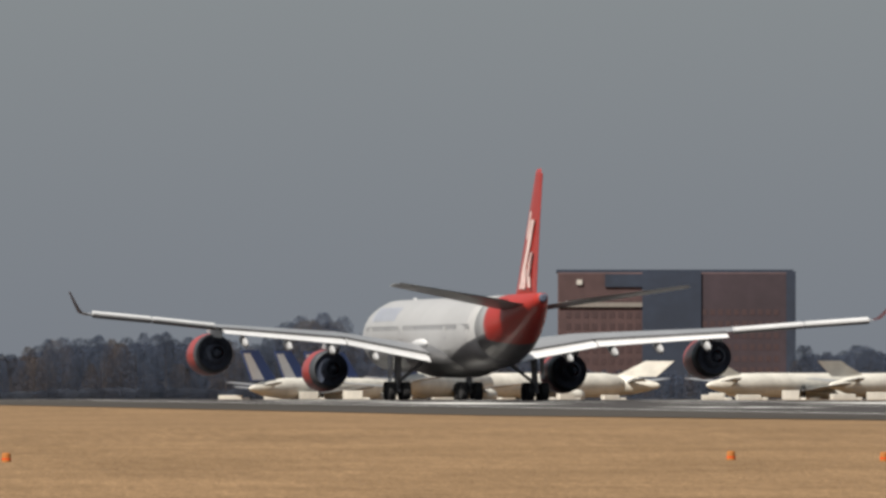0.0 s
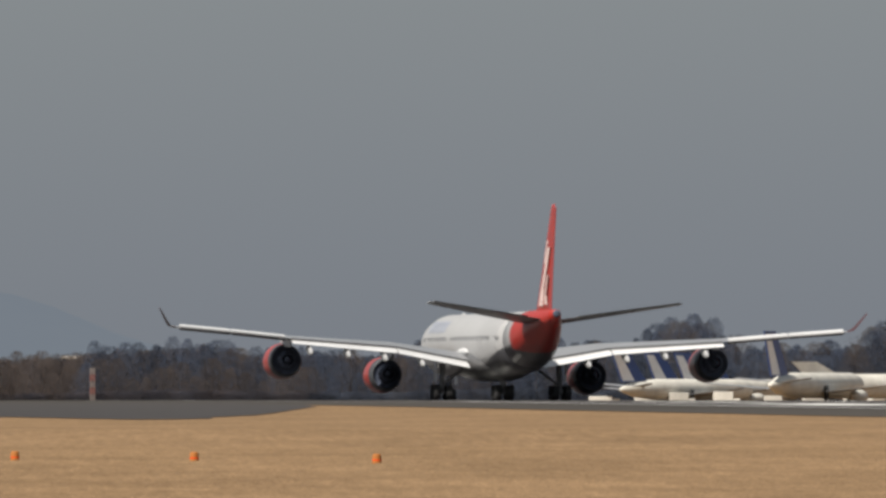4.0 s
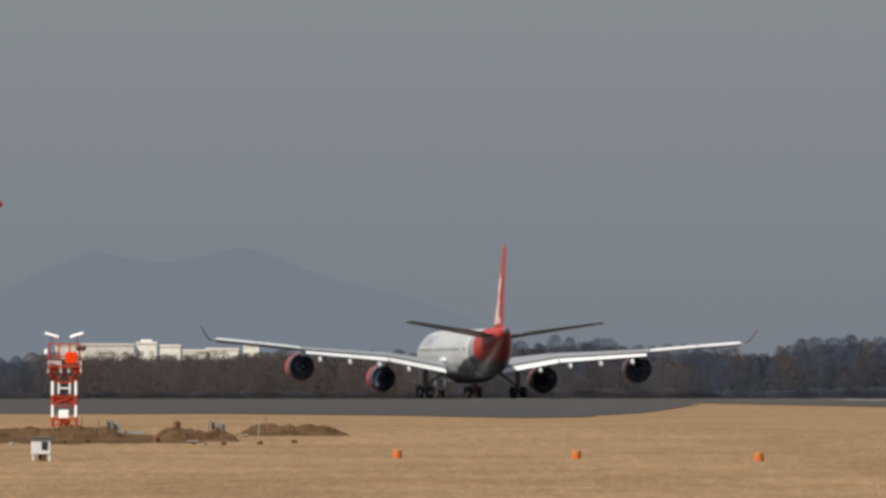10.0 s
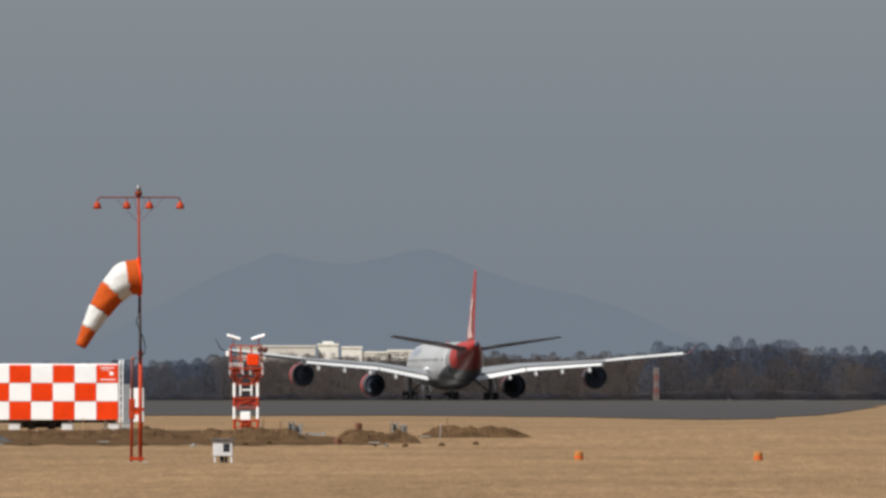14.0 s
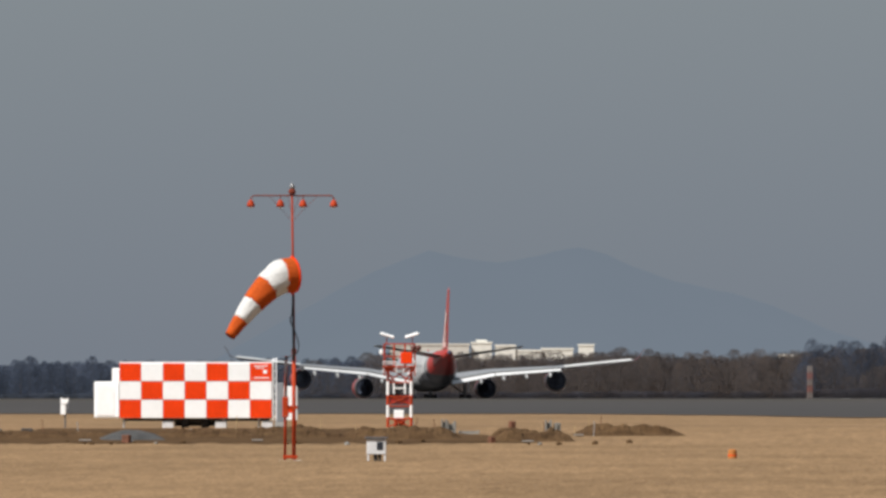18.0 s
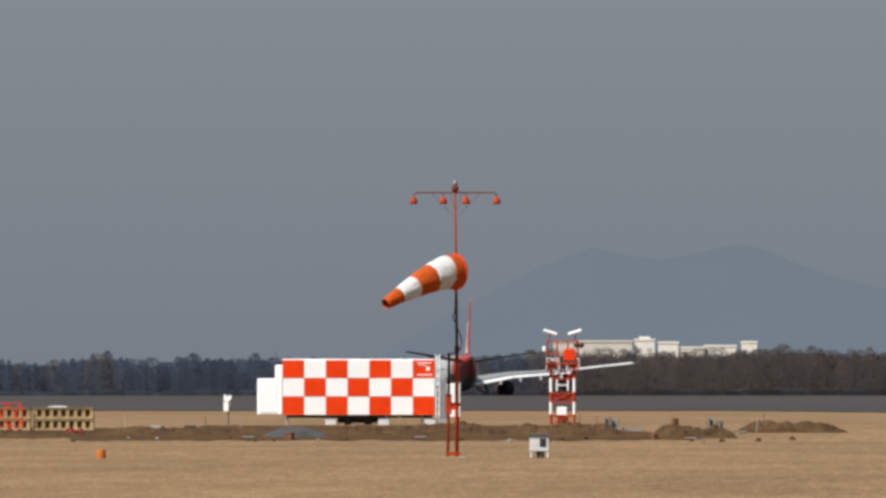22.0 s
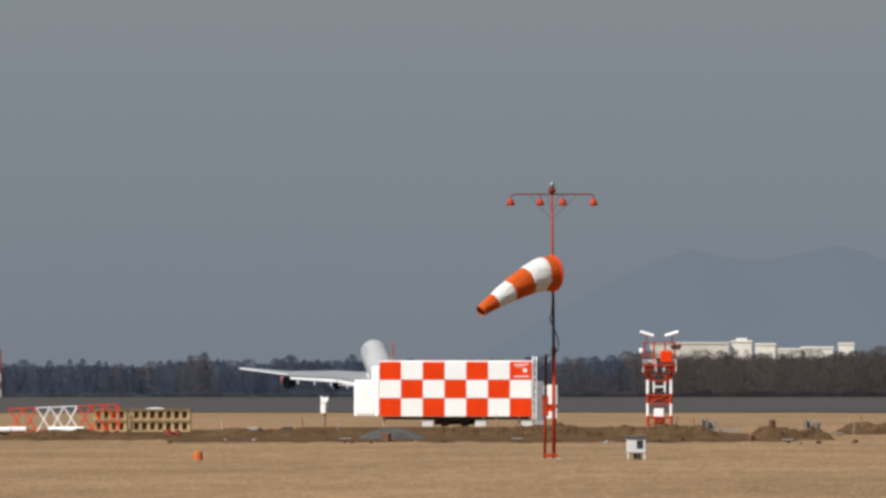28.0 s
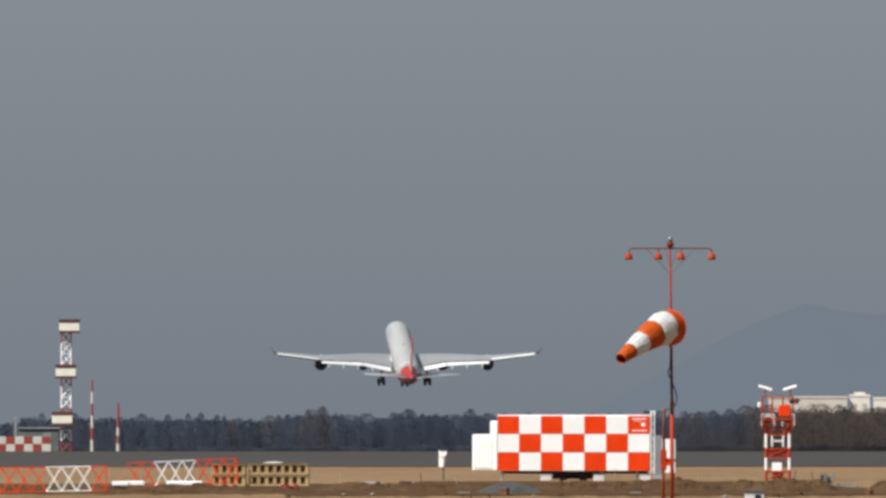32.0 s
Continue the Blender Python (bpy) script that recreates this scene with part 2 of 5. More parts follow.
def livery():
    """Fuselage paint: pearl silver above, a grey belly that climbs towards the tail, a red rear with a slanted edge."""
    m = mat("fuselage_livery", (0.365, 0.368, 0.372), 0.45, vary=0.03, scale=0.3, fine=2.0, coat=0.1)
    n, l = m.node_tree.nodes, m.node_tree.links
    b = n["Principled BSDF"]
    silver = b.inputs["Base Color"].links[0].from_socket
    place, xyz = n.new("ShaderNodeTexCoord"), n.new("ShaderNodeSeparateXYZ")
    l.new(place.outputs["Object"], xyz.inputs["Vector"])

    def math_node(op, x, y):
        node = n.new("ShaderNodeMath")
        node.operation = op
        for i, v in enumerate((x, y)):
            if isinstance(v, (int, float)):
                node.inputs[i].default_value = v
            else:
                l.new(v, node.inputs[i])
        return node.outputs["Value"]

    def paint_over(under, colour, mask):
        mix = n.new("ShaderNodeMix")
        mix.data_type = "RGBA"
        mix.inputs["B"].default_value = (*colour, 1)
        l.new(under, mix.inputs["A"])
        l.new(mask, mix.inputs["Factor"])
        return mix.outputs["Result"]

    aft = math_node("MAXIMUM", math_node("SUBTRACT", 39.5 - 46.0, xyz.outputs["Y"]), 0.0)
    edge = math_node("ADD", math_node("MULTIPLY", aft, 0.115), 3.25)
    grey = paint_over(silver, (0.062, 0.063, 0.07), math_node("LESS_THAN", xyz.outputs["Z"], edge))
    slant = math_node("SUBTRACT", 39.5 - 61.0, math_node("MULTIPLY", math_node("MAXIMUM", math_node("SUBTRACT", 4.55, xyz.outputs["Z"]), 0.0), 9.0))
    red = paint_over(grey, (0.31, 0.020, 0.013), math_node("LESS_THAN", xyz.outputs["Y"], slant))
    l.new(red, b.inputs["Base Color"])
    return m


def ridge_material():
    """A far ridge; the haze over it is painted as a grey-blue glow, little darker than the sky."""
    m = bpy.data.materials.new("ridge_haze_glow")
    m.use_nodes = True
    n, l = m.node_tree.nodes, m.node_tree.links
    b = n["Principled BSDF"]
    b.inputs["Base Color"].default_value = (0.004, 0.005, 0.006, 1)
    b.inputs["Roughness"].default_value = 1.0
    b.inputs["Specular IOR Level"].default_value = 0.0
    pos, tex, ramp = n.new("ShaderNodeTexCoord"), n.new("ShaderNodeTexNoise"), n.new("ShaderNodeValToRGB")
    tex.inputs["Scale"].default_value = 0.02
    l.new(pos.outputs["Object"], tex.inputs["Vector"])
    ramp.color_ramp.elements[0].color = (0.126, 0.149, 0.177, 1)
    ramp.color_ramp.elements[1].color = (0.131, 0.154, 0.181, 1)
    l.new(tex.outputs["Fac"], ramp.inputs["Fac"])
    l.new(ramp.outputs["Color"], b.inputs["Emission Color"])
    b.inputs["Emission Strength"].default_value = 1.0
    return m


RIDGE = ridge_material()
LIVERY = livery()


# ---------------------------------------------------------------- building blocks
def finish(name, bm, material, smooth=False):
    me = bpy.data.meshes.new(name)
    bmesh.ops.recalc_face_normals(bm, faces=bm.faces)
    bm.to_mesh(me)
    bm.free()
    if smooth:
        me.polygons.foreach_set("use_smooth", [True] * len(me.polygons))
    me.materials.append(material)
    return me


def part(name, bm, material, parent, label="", smooth=False):
    ob = new(name, bm if isinstance(bm, bpy.types.Mesh) else finish(name, bm, material, smooth))
    ob.parent = parent
    if label:
        ob["label"] = label
    return ob


def thing(name, m, label, category, group="", kind=""):
    ob = new(name)
    ob.empty_display_size = 0.2
    ob.matrix_world = m
    return tagged(ob, label, category, group, kind)


def solid(name, bm, material, label, category, group="", kind="", m=None, smooth=False):
    ob = new(name, finish(name, bm, material, smooth))
    if m is not None:
        ob.matrix_world = m
    return tagged(ob, label, category, group, kind)


def box(bm, x0, x1, y0, y1, z0, z1, bevel=0.0):
    vs = [bm.verts.new(p) for p in itertools.product((x0, x1), (y0, y1), (z0, z1))]
    fs = [bm.faces.new([vs[i] for i in q]) for q in ((0, 1, 3, 2), (4, 6, 7, 5), (0, 4, 5, 1), (2, 3, 7, 6), (0, 2, 6, 4), (1, 5, 7, 3))]
    if bevel:
        es = {e for f in fs for e in f.edges}
        bmesh.ops.bevel(bm, geom=list(es), offset=bevel, segments=1, affect="EDGES")
    return bm


def loft(bm, rings, cap=True):
    made = [[bm.verts.new(p) for p in ring] for ring in rings]
    k = len(made[0])
    for a, b in zip(made, made[1:]):
        for i in range(k):
            bm.faces.new((a[i], a[(i + 1) % k], b[(i + 1) % k], b[i]))
    if cap:
        bm.faces.new(made[0])
        bm.faces.new(made[-1][::-1])
    return bm


def tube(bm, points, r, sides=8, r_end=None):
    """A round bar through the points."""
    pts = [Vector(p) for p in points]
    rings = []
    for i, p in enumerate(pts):
        way = (pts[min(i + 1, len(pts) - 1)] - pts[max(i - 1, 0)]).normalized()
        side = way.cross(Vector((0, 0, 1)) if abs(way.z) < 0.95 else Vector((1, 0, 0))).normalized()
        up = side.cross(way)
        rr = r if r_end is None else r + (r_end - r) * i / (len(pts) - 1)
        rings.append([p + rr * (math.cos(a) * side + math.sin(a) * up) for a in (2 * math.pi * j / sides for j in range(sides))])
    return loft(bm, rings)


def revolve(bm, profile, sides=24, m=None, cap=False):
    """A body turned about its y axis; profile: (y, radius)."""
    rings = [[Vector((r * math.cos(a), y, r * math.sin(a))) for a in (2 * math.pi * j / sides for j in range(sides))] for y, r in profile]
    if m is not None:
        rings = [[m @ p for p in ring] for ring in rings]
    return loft(bm, rings, cap)


def B():
    return bmesh.new()


# the ground's height along the take-off direction
PROFILE = [(-600, -1.3), (0, -1.3), (437.9, -1.3), (486.5, -0.85), (702.8, -0.7), (865, -0.33), (1027.1, 0.0), (1297.4, 0.05), (1567.7, 0.0),
           (1784, -0.3), (2149.4, -0.9), (2486.8, -1.5), (2919.2, -2.1), (3459.8, -2.4), (4990, -2.4)]
LEVELS = [y for y, z in PROFILE]


def ground_z(y):
    return float(np.interp(y, LEVELS, [z for _, z in PROFILE]))


def side(bearing, d):
    """How far to the right a thing stands that lies d ahead at the bearing, given in parts of FOCAL from the view's zero mark."""
    return d * math.tan((bearing + 787) / FOCAL)


def at(bearing, d, turn=0.0, lift=0.0):
    """The pose on the ground at a bearing and a distance ahead; turned to face the camera's side of the field."""
    return pose(side(bearing, d), d, ground_z(d) + lift, 0, 0, turn)


def strip(bm, outline, lift):
    """A level sheet over the ground: outline rows (y, x_left, x_right), cut at the ground's own breaks."""
    ys = sorted({y for y, _, _ in outline} | {y for y in LEVELS if outline[0][0] < y < outline[-1][0]})
    rows = []
    for y in ys:
        a = float(np.interp(y, [r[0] for r in outline], [r[1] for r in outline]))
        b = float(np.interp(y, [r[0] for r in outline], [r[2] for r in outline]))
        rows.append((bm.verts.new((a, y, ground_z(y) + lift)), bm.verts.new((b, y, ground_z(y) + lift))))
    for p, q in zip(rows, rows[1:]):
        bm.faces.new((p[0], p[1], q[1], q[0]))
    return bm


# ---------------------------------------------------------------- setting
def build_ground():
    bm = B()
    strip(bm, [(-600, -2500, 2500), (4990, -2500, 2500)], 0.0)
    solid("ground", bm, GRASS, "flat airfield of mown dry winter grass", "ground", kind="structure")
    bm = strip(B(), [(324.4, 139.5, 199.5), (4541, 139.5, 199.5)], 0.03)
    solid("runway", bm, ASPHALT, "long grey asphalt runway with a slight crest", "runway", kind="structure")
    bm = strip(B(), [(639, 72.9, 73.4), (645, 72.7, 75.6), (660, 72.7, 78.9), (693, 72.6, 83.0), (708, 70.5, 85.8), (719.9, 66.0, 88.1), (720, -260, 88.1), (724.4, -260, 89), (757, -260, 94), (822, -260, 103.5), (886.6, -260, 113), (930, -260, 117.6), (973, -260, 117.8)], 0.03)
    solid("taxiway", bm, TAXI, "broad grey asphalt taxiway joining the runway", "taxiway", kind="structure")
    bm = strip(B(), [(973.4, -260, 117.8), (1643.4, -260, 117.8)], 0.03)
    solid("paved_shoulder", bm, SHOULDER, "weathered brownish paved shoulder beside the runway", "pavement", kind="structure")
    for a, b in ((118.0, 139.45), (199.55, 215.0)):
        solid("runway_shoulder", strip(B(), [(300, a, b), (4200, a, b)], 0.03), SHOULDER, "weathered asphalt shoulder along the runway", "shoulder", kind="structure")
    # painted runway marks
    def mark(y0, y1, x0, x1):
        solid("runway_marking", strip(B(), [(y0, x0, x1), (y1, x0, x1)], 0.055), MARKING, "worn white paint bar on the runway", "marking", group="runway markings", kind="structure")
    for x in (141.5, 196.6):
        mark(670, 4200, x, x + 0.9)
    for i in range(26):
        mark(757 + i * 50, 787 + i * 50, 169.05, 169.95)
    for y in (822, 984, 1146):
        for s in (-1, 1):
            for k in range(3 if y < 1100 else 1):
                c = 169.5 + s * (11 + k * 3.0)
                mark(y, y + 22.5, c - 0.9, c + 0.9)
    for s in (-1, 1):
        mark(908, 953, 169.5 + s * 15 - 4, 169.5 + s * 15 + 4)


def build_ridge():
    top = [(-3500, 640), (500, 655), (800, 655), (870, 642), (945, 598), (1008, 562), (1104, 508), (1172, 474), (1232, 448), (1276, 433), (1312, 441),
           (1360, 452), (1405, 455), (1450, 447), (1505, 434), (1550, 427), (1590, 435), (1635, 457), (1690, 479), (1770, 499), (1840, 515),
           (1895, 531), (1960, 558), (2010, 581), (2100, 606), (2240, 624), (2500, 640), (6000, 645)]
    d, bm, xs = 4600, B(), np.arange(-1500, 5000, 25.0)
    rows = []
    for b in xs:
        y = np.interp(b, [p[0] for p in top], [p[1] for p in top]) + 2.5 * noise.noise((b * 0.02, 0, 0)) + 1.5 * noise.noise((b * 0.07, 3, 0))
        h = EYE + (700 - y) / FOCAL * d
        x = side(b, d)
        rows.append([bm.verts.new((x, d, -3)), bm.verts.new((x, d + 60, h * 0.55)), bm.verts.new((x, d + 130, h)), bm.verts.new((x, d + 300, -3))])
    for p, q in zip(rows, rows[1:]):
        for i in range(3):
            bm.faces.new((p[i], q[i], q[i + 1], p[i + 1]))
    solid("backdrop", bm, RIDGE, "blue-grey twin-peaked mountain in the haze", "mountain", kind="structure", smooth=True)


# ---------------------------------------------------------------- the airliner
def wing_section(u, le, chord, z, thick, twist=0.0, n=7):
    """An aerofoil ring at the lateral place u; le: distance of its leading edge behind the nose."""
    ring = []
    for k in range(n + 1):
        f = k / n
        ring.append((f, thick * (1.55 * math.sqrt(max(f, 0)) * (1 - f) + 0.06 * (1 - f))))
    for k in range(n, -1, -1):
        f = k / n
        ring.append((f, -thick * (0.85 * math.sqrt(max(f, 0)) * (1 - f) + 0.06 * (1 - f))))
    return [Vector((u, NOSE - le - f * chord, z + h - twist * (f - 0.4) * chord)) for f, h in ring]


NOSE = 39.5  # the nose's distance ahead of the main wheels


def fuselage_ring(s, zc, r, sides=32, lean=0.0):
    return [Vector((r * math.cos(a), NOSE - s + lean * r * math.sin(a), zc + r * math.sin(a))) for a in (2 * math.pi * j / sides for j in range(sides))]


def mirrored(rings, sgn):
    return rings if sgn > 0 else [[Vector((-p.x, p.y, p.z)) for p in ring] for ring in rings]


def wheel(bm, x, y, z, r, w):
    revolve(bm, [(-w / 2, r * 0.45), (-w / 2, r * 0.86), (-w * 0.32, r), (w * 0.32, r), (w / 2, r * 0.86), (w / 2, r * 0.45)], 18,
            Matrix.Translation((x, y, z)) @ Matrix.Rotation(radians(90), 4, "Z"), True)


def build_airliner():
    jet = thing("airliner", pose(169.5, 946, 0), "silver-white four-engined airliner with red tail and cowls taking off", "airliner")
    body = [(0, 4.15, 0.06), (0.5, 4.2, 0.75), (1.6, 4.35, 1.45), (3.4, 4.62, 2.1), (6, 4.92, 2.66), (9, 5.04, 2.82), (25, 5.05, 2.82), (50, 5.05, 2.82), (55, 5.16, 2.74), (58.5, 5.42, 2.5)]
    tail = [(58.5, 5.42, 2.5), (62, 5.80, 2.15), (66, 6.32, 1.65), (70, 6.90, 1.08), (72.8, 7.34, 0.62), (74.3, 7.58, 0.36)]
    fus = part("fuselage", loft(B(), [fuselage_ring(*a, lean=0.0) for a in body]), LIVERY, jet, "silver-white fuselage with a dark grey belly", True)
    rear = part("tail_section", loft(B(), [fuselage_ring(*a, lean=0.0) for a in tail]), LIVERY, jet, "red rear fuselage", True)
    part("exhaust_cone", revolve(B(), [(NOSE - 74.2, 0.35), (NOSE - 74.7, 0.26), (NOSE - 74.6, 0.05)], 16, Matrix.Translation((0, 0, 7.58)), True), NOZZLE, rear, "dark auxiliary exhaust", True)
    belly = B()
    loft(belly, [[Vector((w * math.cos(a), NOSE - s, 3.35 + h * math.sin(a))) for a in (2 * math.pi * j / 20 for j in range(20))]
                 for s, w, h in ((23, 0.6, 0.3), (26, 2.4, 1.2), (30, 3.1, 1.6), (40, 3.1, 1.65), (44, 2.5, 1.3), (48, 0.8, 0.5))])
    part("belly_fairing", belly, BELLY_AND_SHADE, jet, "dark grey belly fairing", True)
    # cabin windows and side titles
    for sgn in (-1, 1):
        for s in list(np.arange(9.0, 24.0, 1.06)) + list(np.arange(27.0, 57.0, 1.06)):
            z, r = 5.55, 2.83
            x = sgn * math.sqrt(r * r - (z - 5.05) ** 2) if s < 52 else sgn * 2.70
            part("cabin_window", box(B(), min(x, x + sgn * 0.01), max(x, x + sgn * 0.01), NOSE - s - 0.13, NOSE - s + 0.13, z - 0.2, z + 0.2), GLASS, fus)
        for k in range(6):  # lettering reduced to plain bars
            s0 = 10.5 + k * 1.9
            bar = B()
            loft(bar, [[Vector((sgn * 2.835 * math.cos(a), NOSE - s, 5.05 + 2.835 * math.sin(a))) for s in (s0, s0 + 1.1)][::sgn] +
                       [Vector((sgn * 2.85 * math.cos(a), NOSE - s, 5.05 + 2.85 * math.sin(a))) for s in (s0 + 1.1, s0)][::sgn] for a in np.linspace(0.40, 0.86, 5)])
            part("title_bar", bar, TITLE, fus, "grey lettering bar")
        for s in (11.0, 25.4, 46.5):
            x = sgn * 2.72
            part("cabin_door", box(B(), min(x, x + sgn * 0.115), max(x, x + sgn * 0.115), NOSE - s - 0.5, NOSE - s + 0.5, 4.75, 5.6), JET_WHITE, fus)
    part("satellite_dome", revolve(B(), [(NOSE - 16.2, 0.04), (NOSE - 15.8, 0.15), (NOSE - 15.1, 0.17), (NOSE - 14.7, 0.04)], 12, Matrix.Translation((0, 0, 7.86)), True), JET_WHITE, fus, "", True)
    part("beacon", revolve(B(), [(-0.15, 0.02), (0, 0.16), (0.15, 0.02)], 10, Matrix.Translation((0, NOSE - 36, 7.95)), True), JET_RED, fus)

    for sgn in (-1, 1):
        part("wing_root_fairing", revolve(B(), [(NOSE - 38.5, 0.05), (NOSE - 37.2, 0.28), (NOSE - 35.5, 0.34), (NOSE - 33, 0.26), (NOSE - 30, 0.05)], 16, Matrix.Translation((sgn * 2.66, 0, 4.40)), True), JET_PALE, jet, "white wing-root fairing", True)
    sections = [(2.2, 27.3, 13.4, 3.75, 0.80), (5.5, 29.7, 11.0, 4.28, 0.62), (9.4, 32.5, 8.7, 4.89, 0.46), (14.5, 35.5, 6.9, 5.18, 0.40), (19.3, 38.3, 5.6, 5.44, 0.36), (25, 41.7, 4.3, 5.91, 0.29), (30.2, 44.7, 3.0, 6.30, 0.20)]
    TWIST = (0.04, 0.035, 0.03, 0.02, 0.02, 0.01, 0.0)
    for sgn in (-1, 1):
        rings = mirrored([wing_section(*s, tw) for s, tw in zip(sections, TWIST)], sgn)
        wing = part("wing", loft(B(), rings[:5], cap=False), JET_GREY, jet, "swept grey-white inner wing", True)
        outer = part("outer_wing", loft(B(), rings[4:], cap=False), JET_GREY, jet, "slender swept grey-white outer wing", True)
        lets = [(30.2, 44.7, 3.0, 6.30, 0.16), (30.65, 45.3, 2.5, 6.42, 0.12), (30.95, 46.0, 2.0, 6.75, 0.10), (31.75, 47.9, 0.9, 7.95, 0.06)]
        part("winglet", loft(B(), mirrored([wing_section(*s) for s in lets], sgn)), WINGLET, outer, "dark red upturned winglet")
        # flaps hang out behind the trailing edge
        def trail(u):
            us = [s[0] for s in sections]
            return np.interp(u, us, [s[1] + s[2] for s in sections]), np.interp(u, us, [s[3] - 0.6 * tw * s[2] for s, tw in zip(sections, TWIST)])
        for u0, u1, c0, c1 in ((3.2, 9.6, 2.5, 2.1), (9.75, 19.4, 2.0, 1.4)):
            flap = B()
            rings = []
            for u, c in ((u0, c0), (u1, c1)):
                te, z = trail(u)
                z -= 0.10
                rings.append([Vector((u, NOSE - te + 0.55, z - 0.03)), Vector((u, NOSE - te + 0.2, z - 0.01)), Vector((u, NOSE - te - c * 0.5, z - 0.09 * c)),
                              Vector((u, NOSE - te - c * 0.9, z - 0.24 * c)), Vector((u, NOSE - te - c * 0.88, z - 0.26 * c)), Vector((u, NOSE - te - c * 0.3, z - 0.17 * c)), Vector((u, NOSE - te + 0.4, z - 0.14))])
            part("flap", loft(flap, mirrored(rings, sgn)), JET_PALE, wing, "extended pale flap")
            # Solid dark strip that stands in for shade in the slot before the flap.
            rings = []
            for u in (u0, u1):
                te, z = trail(u)
                rings.append([Vector((u, NOSE - te + 0.7, z + 0.05)), Vector((u, NOSE - te - 0.06, z + 0.05)), Vector((u, NOSE - te - 0.06, z - 0.12)), Vector((u, NOSE - te + 0.7, z - 0.16))])
            part("flap_slot_shade", loft(B(), mirrored(rings, sgn)), BELLY_AND_SHADE, wing, "dark strip for the shaded slot before the flap")
        for u0, u1 in ((20.0, 25.0), (25.15, 29.8)):
            rings = []
            for u in (u0, u1):
                te, z = trail(u)
                rings.append([Vector((u, NOSE - te + 0.75, z + 0.30)), Vector((u, NOSE - te - 0.12, z + 0.12)), Vector((u, NOSE - te - 0.10, z - 0.02)), Vector((u, NOSE - te + 0.75, z - 0.07))])
            part("aileron", loft(B(), mirrored(rings, sgn)), JET_PALE, outer, "drooped aileron")
            # Dark strip added as the shaded underside below the pale aileron.
            rings = []
            for u in (u0, u1):
                te, z = trail(u)
                rings.append([Vector((u, NOSE - te + 0.75, z - 0.08)), Vector((u, NOSE - te - 0.09, z - 0.03)), Vector((u, NOSE - te + 0.02, z - 0.20)), Vector((u, NOSE - te + 0.75, z - 0.24))])
            part("aileron_shade", loft(B(), mirrored(rings, sgn)), BELLY_AND_SHADE, outer, "dark strip for the shaded underside of the aileron")
        for u, ln in ((7.5, 4.4), (10.9, 4.0), (14.3, 3.6), (17.8, 3.2)):
            te, z = trail(u)
            fair = B()
            revolve(fair, [(2.2, 0.04), (1.2, 0.26), (-0.6, 0.34), (-ln * 0.45, 0.26), (-ln * 0.62, 0.04)], 10, Matrix.Translation((sgn * u, NOSE - te - 0.6, z - 0.92)) @ Matrix.Rotation(radians(8), 4, "X") @ Matrix.Diagonal((0.72, 1, 1.2, 1)), True)
            part("flap_fairing", fair, JET_WHITE, wing, "white flap-track fairing", True)
        # engines
        for u, s, z in ((9.3, 27.1, 2.33), (19.3, 34.1, 3.48)):
            base = Matrix.Translation((sgn * u, NOSE - s - 5.5, z)) @ Matrix.Rotation(radians(-2.0), 4, "X") @ Matrix.Translation((0, 5.5, 0))
            cowl = part("engine_cowl", revolve(B(), [(-0.9, 1.15), (-0.1, 1.24), (0.0, 1.36), (-0.35, 1.50), (-1.4, 1.61), (-2.4, 1.63), (-3.3, 1.60), (-4.1, 1.53)], 32, base), JET_RED, jet, "red engine cowl", True)
            part("aft_cowl", revolve(B(), [(-4.1, 1.525), (-4.9, 1.42), (-5.5, 1.32), (-5.5, 1.27), (-5.0, 1.30)], 32, base), DUCT_METAL, cowl, "dark aft cowl", True)
            part("fan", revolve(B(), [(-0.95, 1.16), (-1.0, 0.4), (-0.5, 0.05)], 24, base, True), NOZZLE, cowl, "", True)
            part("fan_duct", revolve(B(), [(-5.44, 1.272), (-5.40, 1.25), (-5.30, 0.7)], 32, base), NOZZLE, cowl, "dark fan duct", True)
            part("core_nozzle", revolve(B(), [(-4.2, 0.95), (-5.7, 0.82), (-6.7, 0.55), (-6.7, 0.48), (-6.0, 0.48)], 24, base), NOZZLE, cowl, "dark hot-section nozzle", True)
            part("exhaust_plug", revolve(B(), [(-5.9, 0.40), (-6.7, 0.32), (-7.4, 0.03)], 16, base, True), NOZZLE, cowl, "", True)
            te, zw = trail(u)
            le = np.interp(u, [q[0] for q in sections], [q[1] for q in sections])
            pyl = []
            for y, z0, z1, w in ((NOSE - s - 1.6, z + 1.62, z + 1.75, 0.14), (NOSE - le + 0.2, z + 1.5, zw + 0.15, 0.24), (NOSE - le - 2.2, z + 1.2, zw - 0.05, 0.24), (NOSE - le - 4.3, zw - 0.75, zw - 0.2, 0.06)):
                pyl.append([Vector((sgn * u - w, y, z0)), Vector((sgn * u + w, y, z0)), Vector((sgn * u + w, y, z1)), Vector((sgn * u - w, y, z1))])
            part("engine_pylon", loft(B(), pyl), JET_WHITE, cowl, "white engine pylon")
        # tailplane
        stab = part("tailplane", loft(B(), mirrored([wing_section(1.0, 64.8, 7.2, 6.85, 0.25, -0.07, n=5), wing_section(11.1, 71.9, 2.7, 8.45, 0.10, -0.07, n=5)], sgn)), TAIL_GREY, jet, "grey tailplane", True)
        rings = []
        for u, te, z in ((2.2, 71.6, 7.30), (10.8, 74.5, 8.52)):
            rings.append([Vector((u, NOSE - te + 0.25, z + 0.06)), Vector((u, NOSE - te - 0.6, z + 0.10)), Vector((u, NOSE - te + 0.25, z - 0.06))])
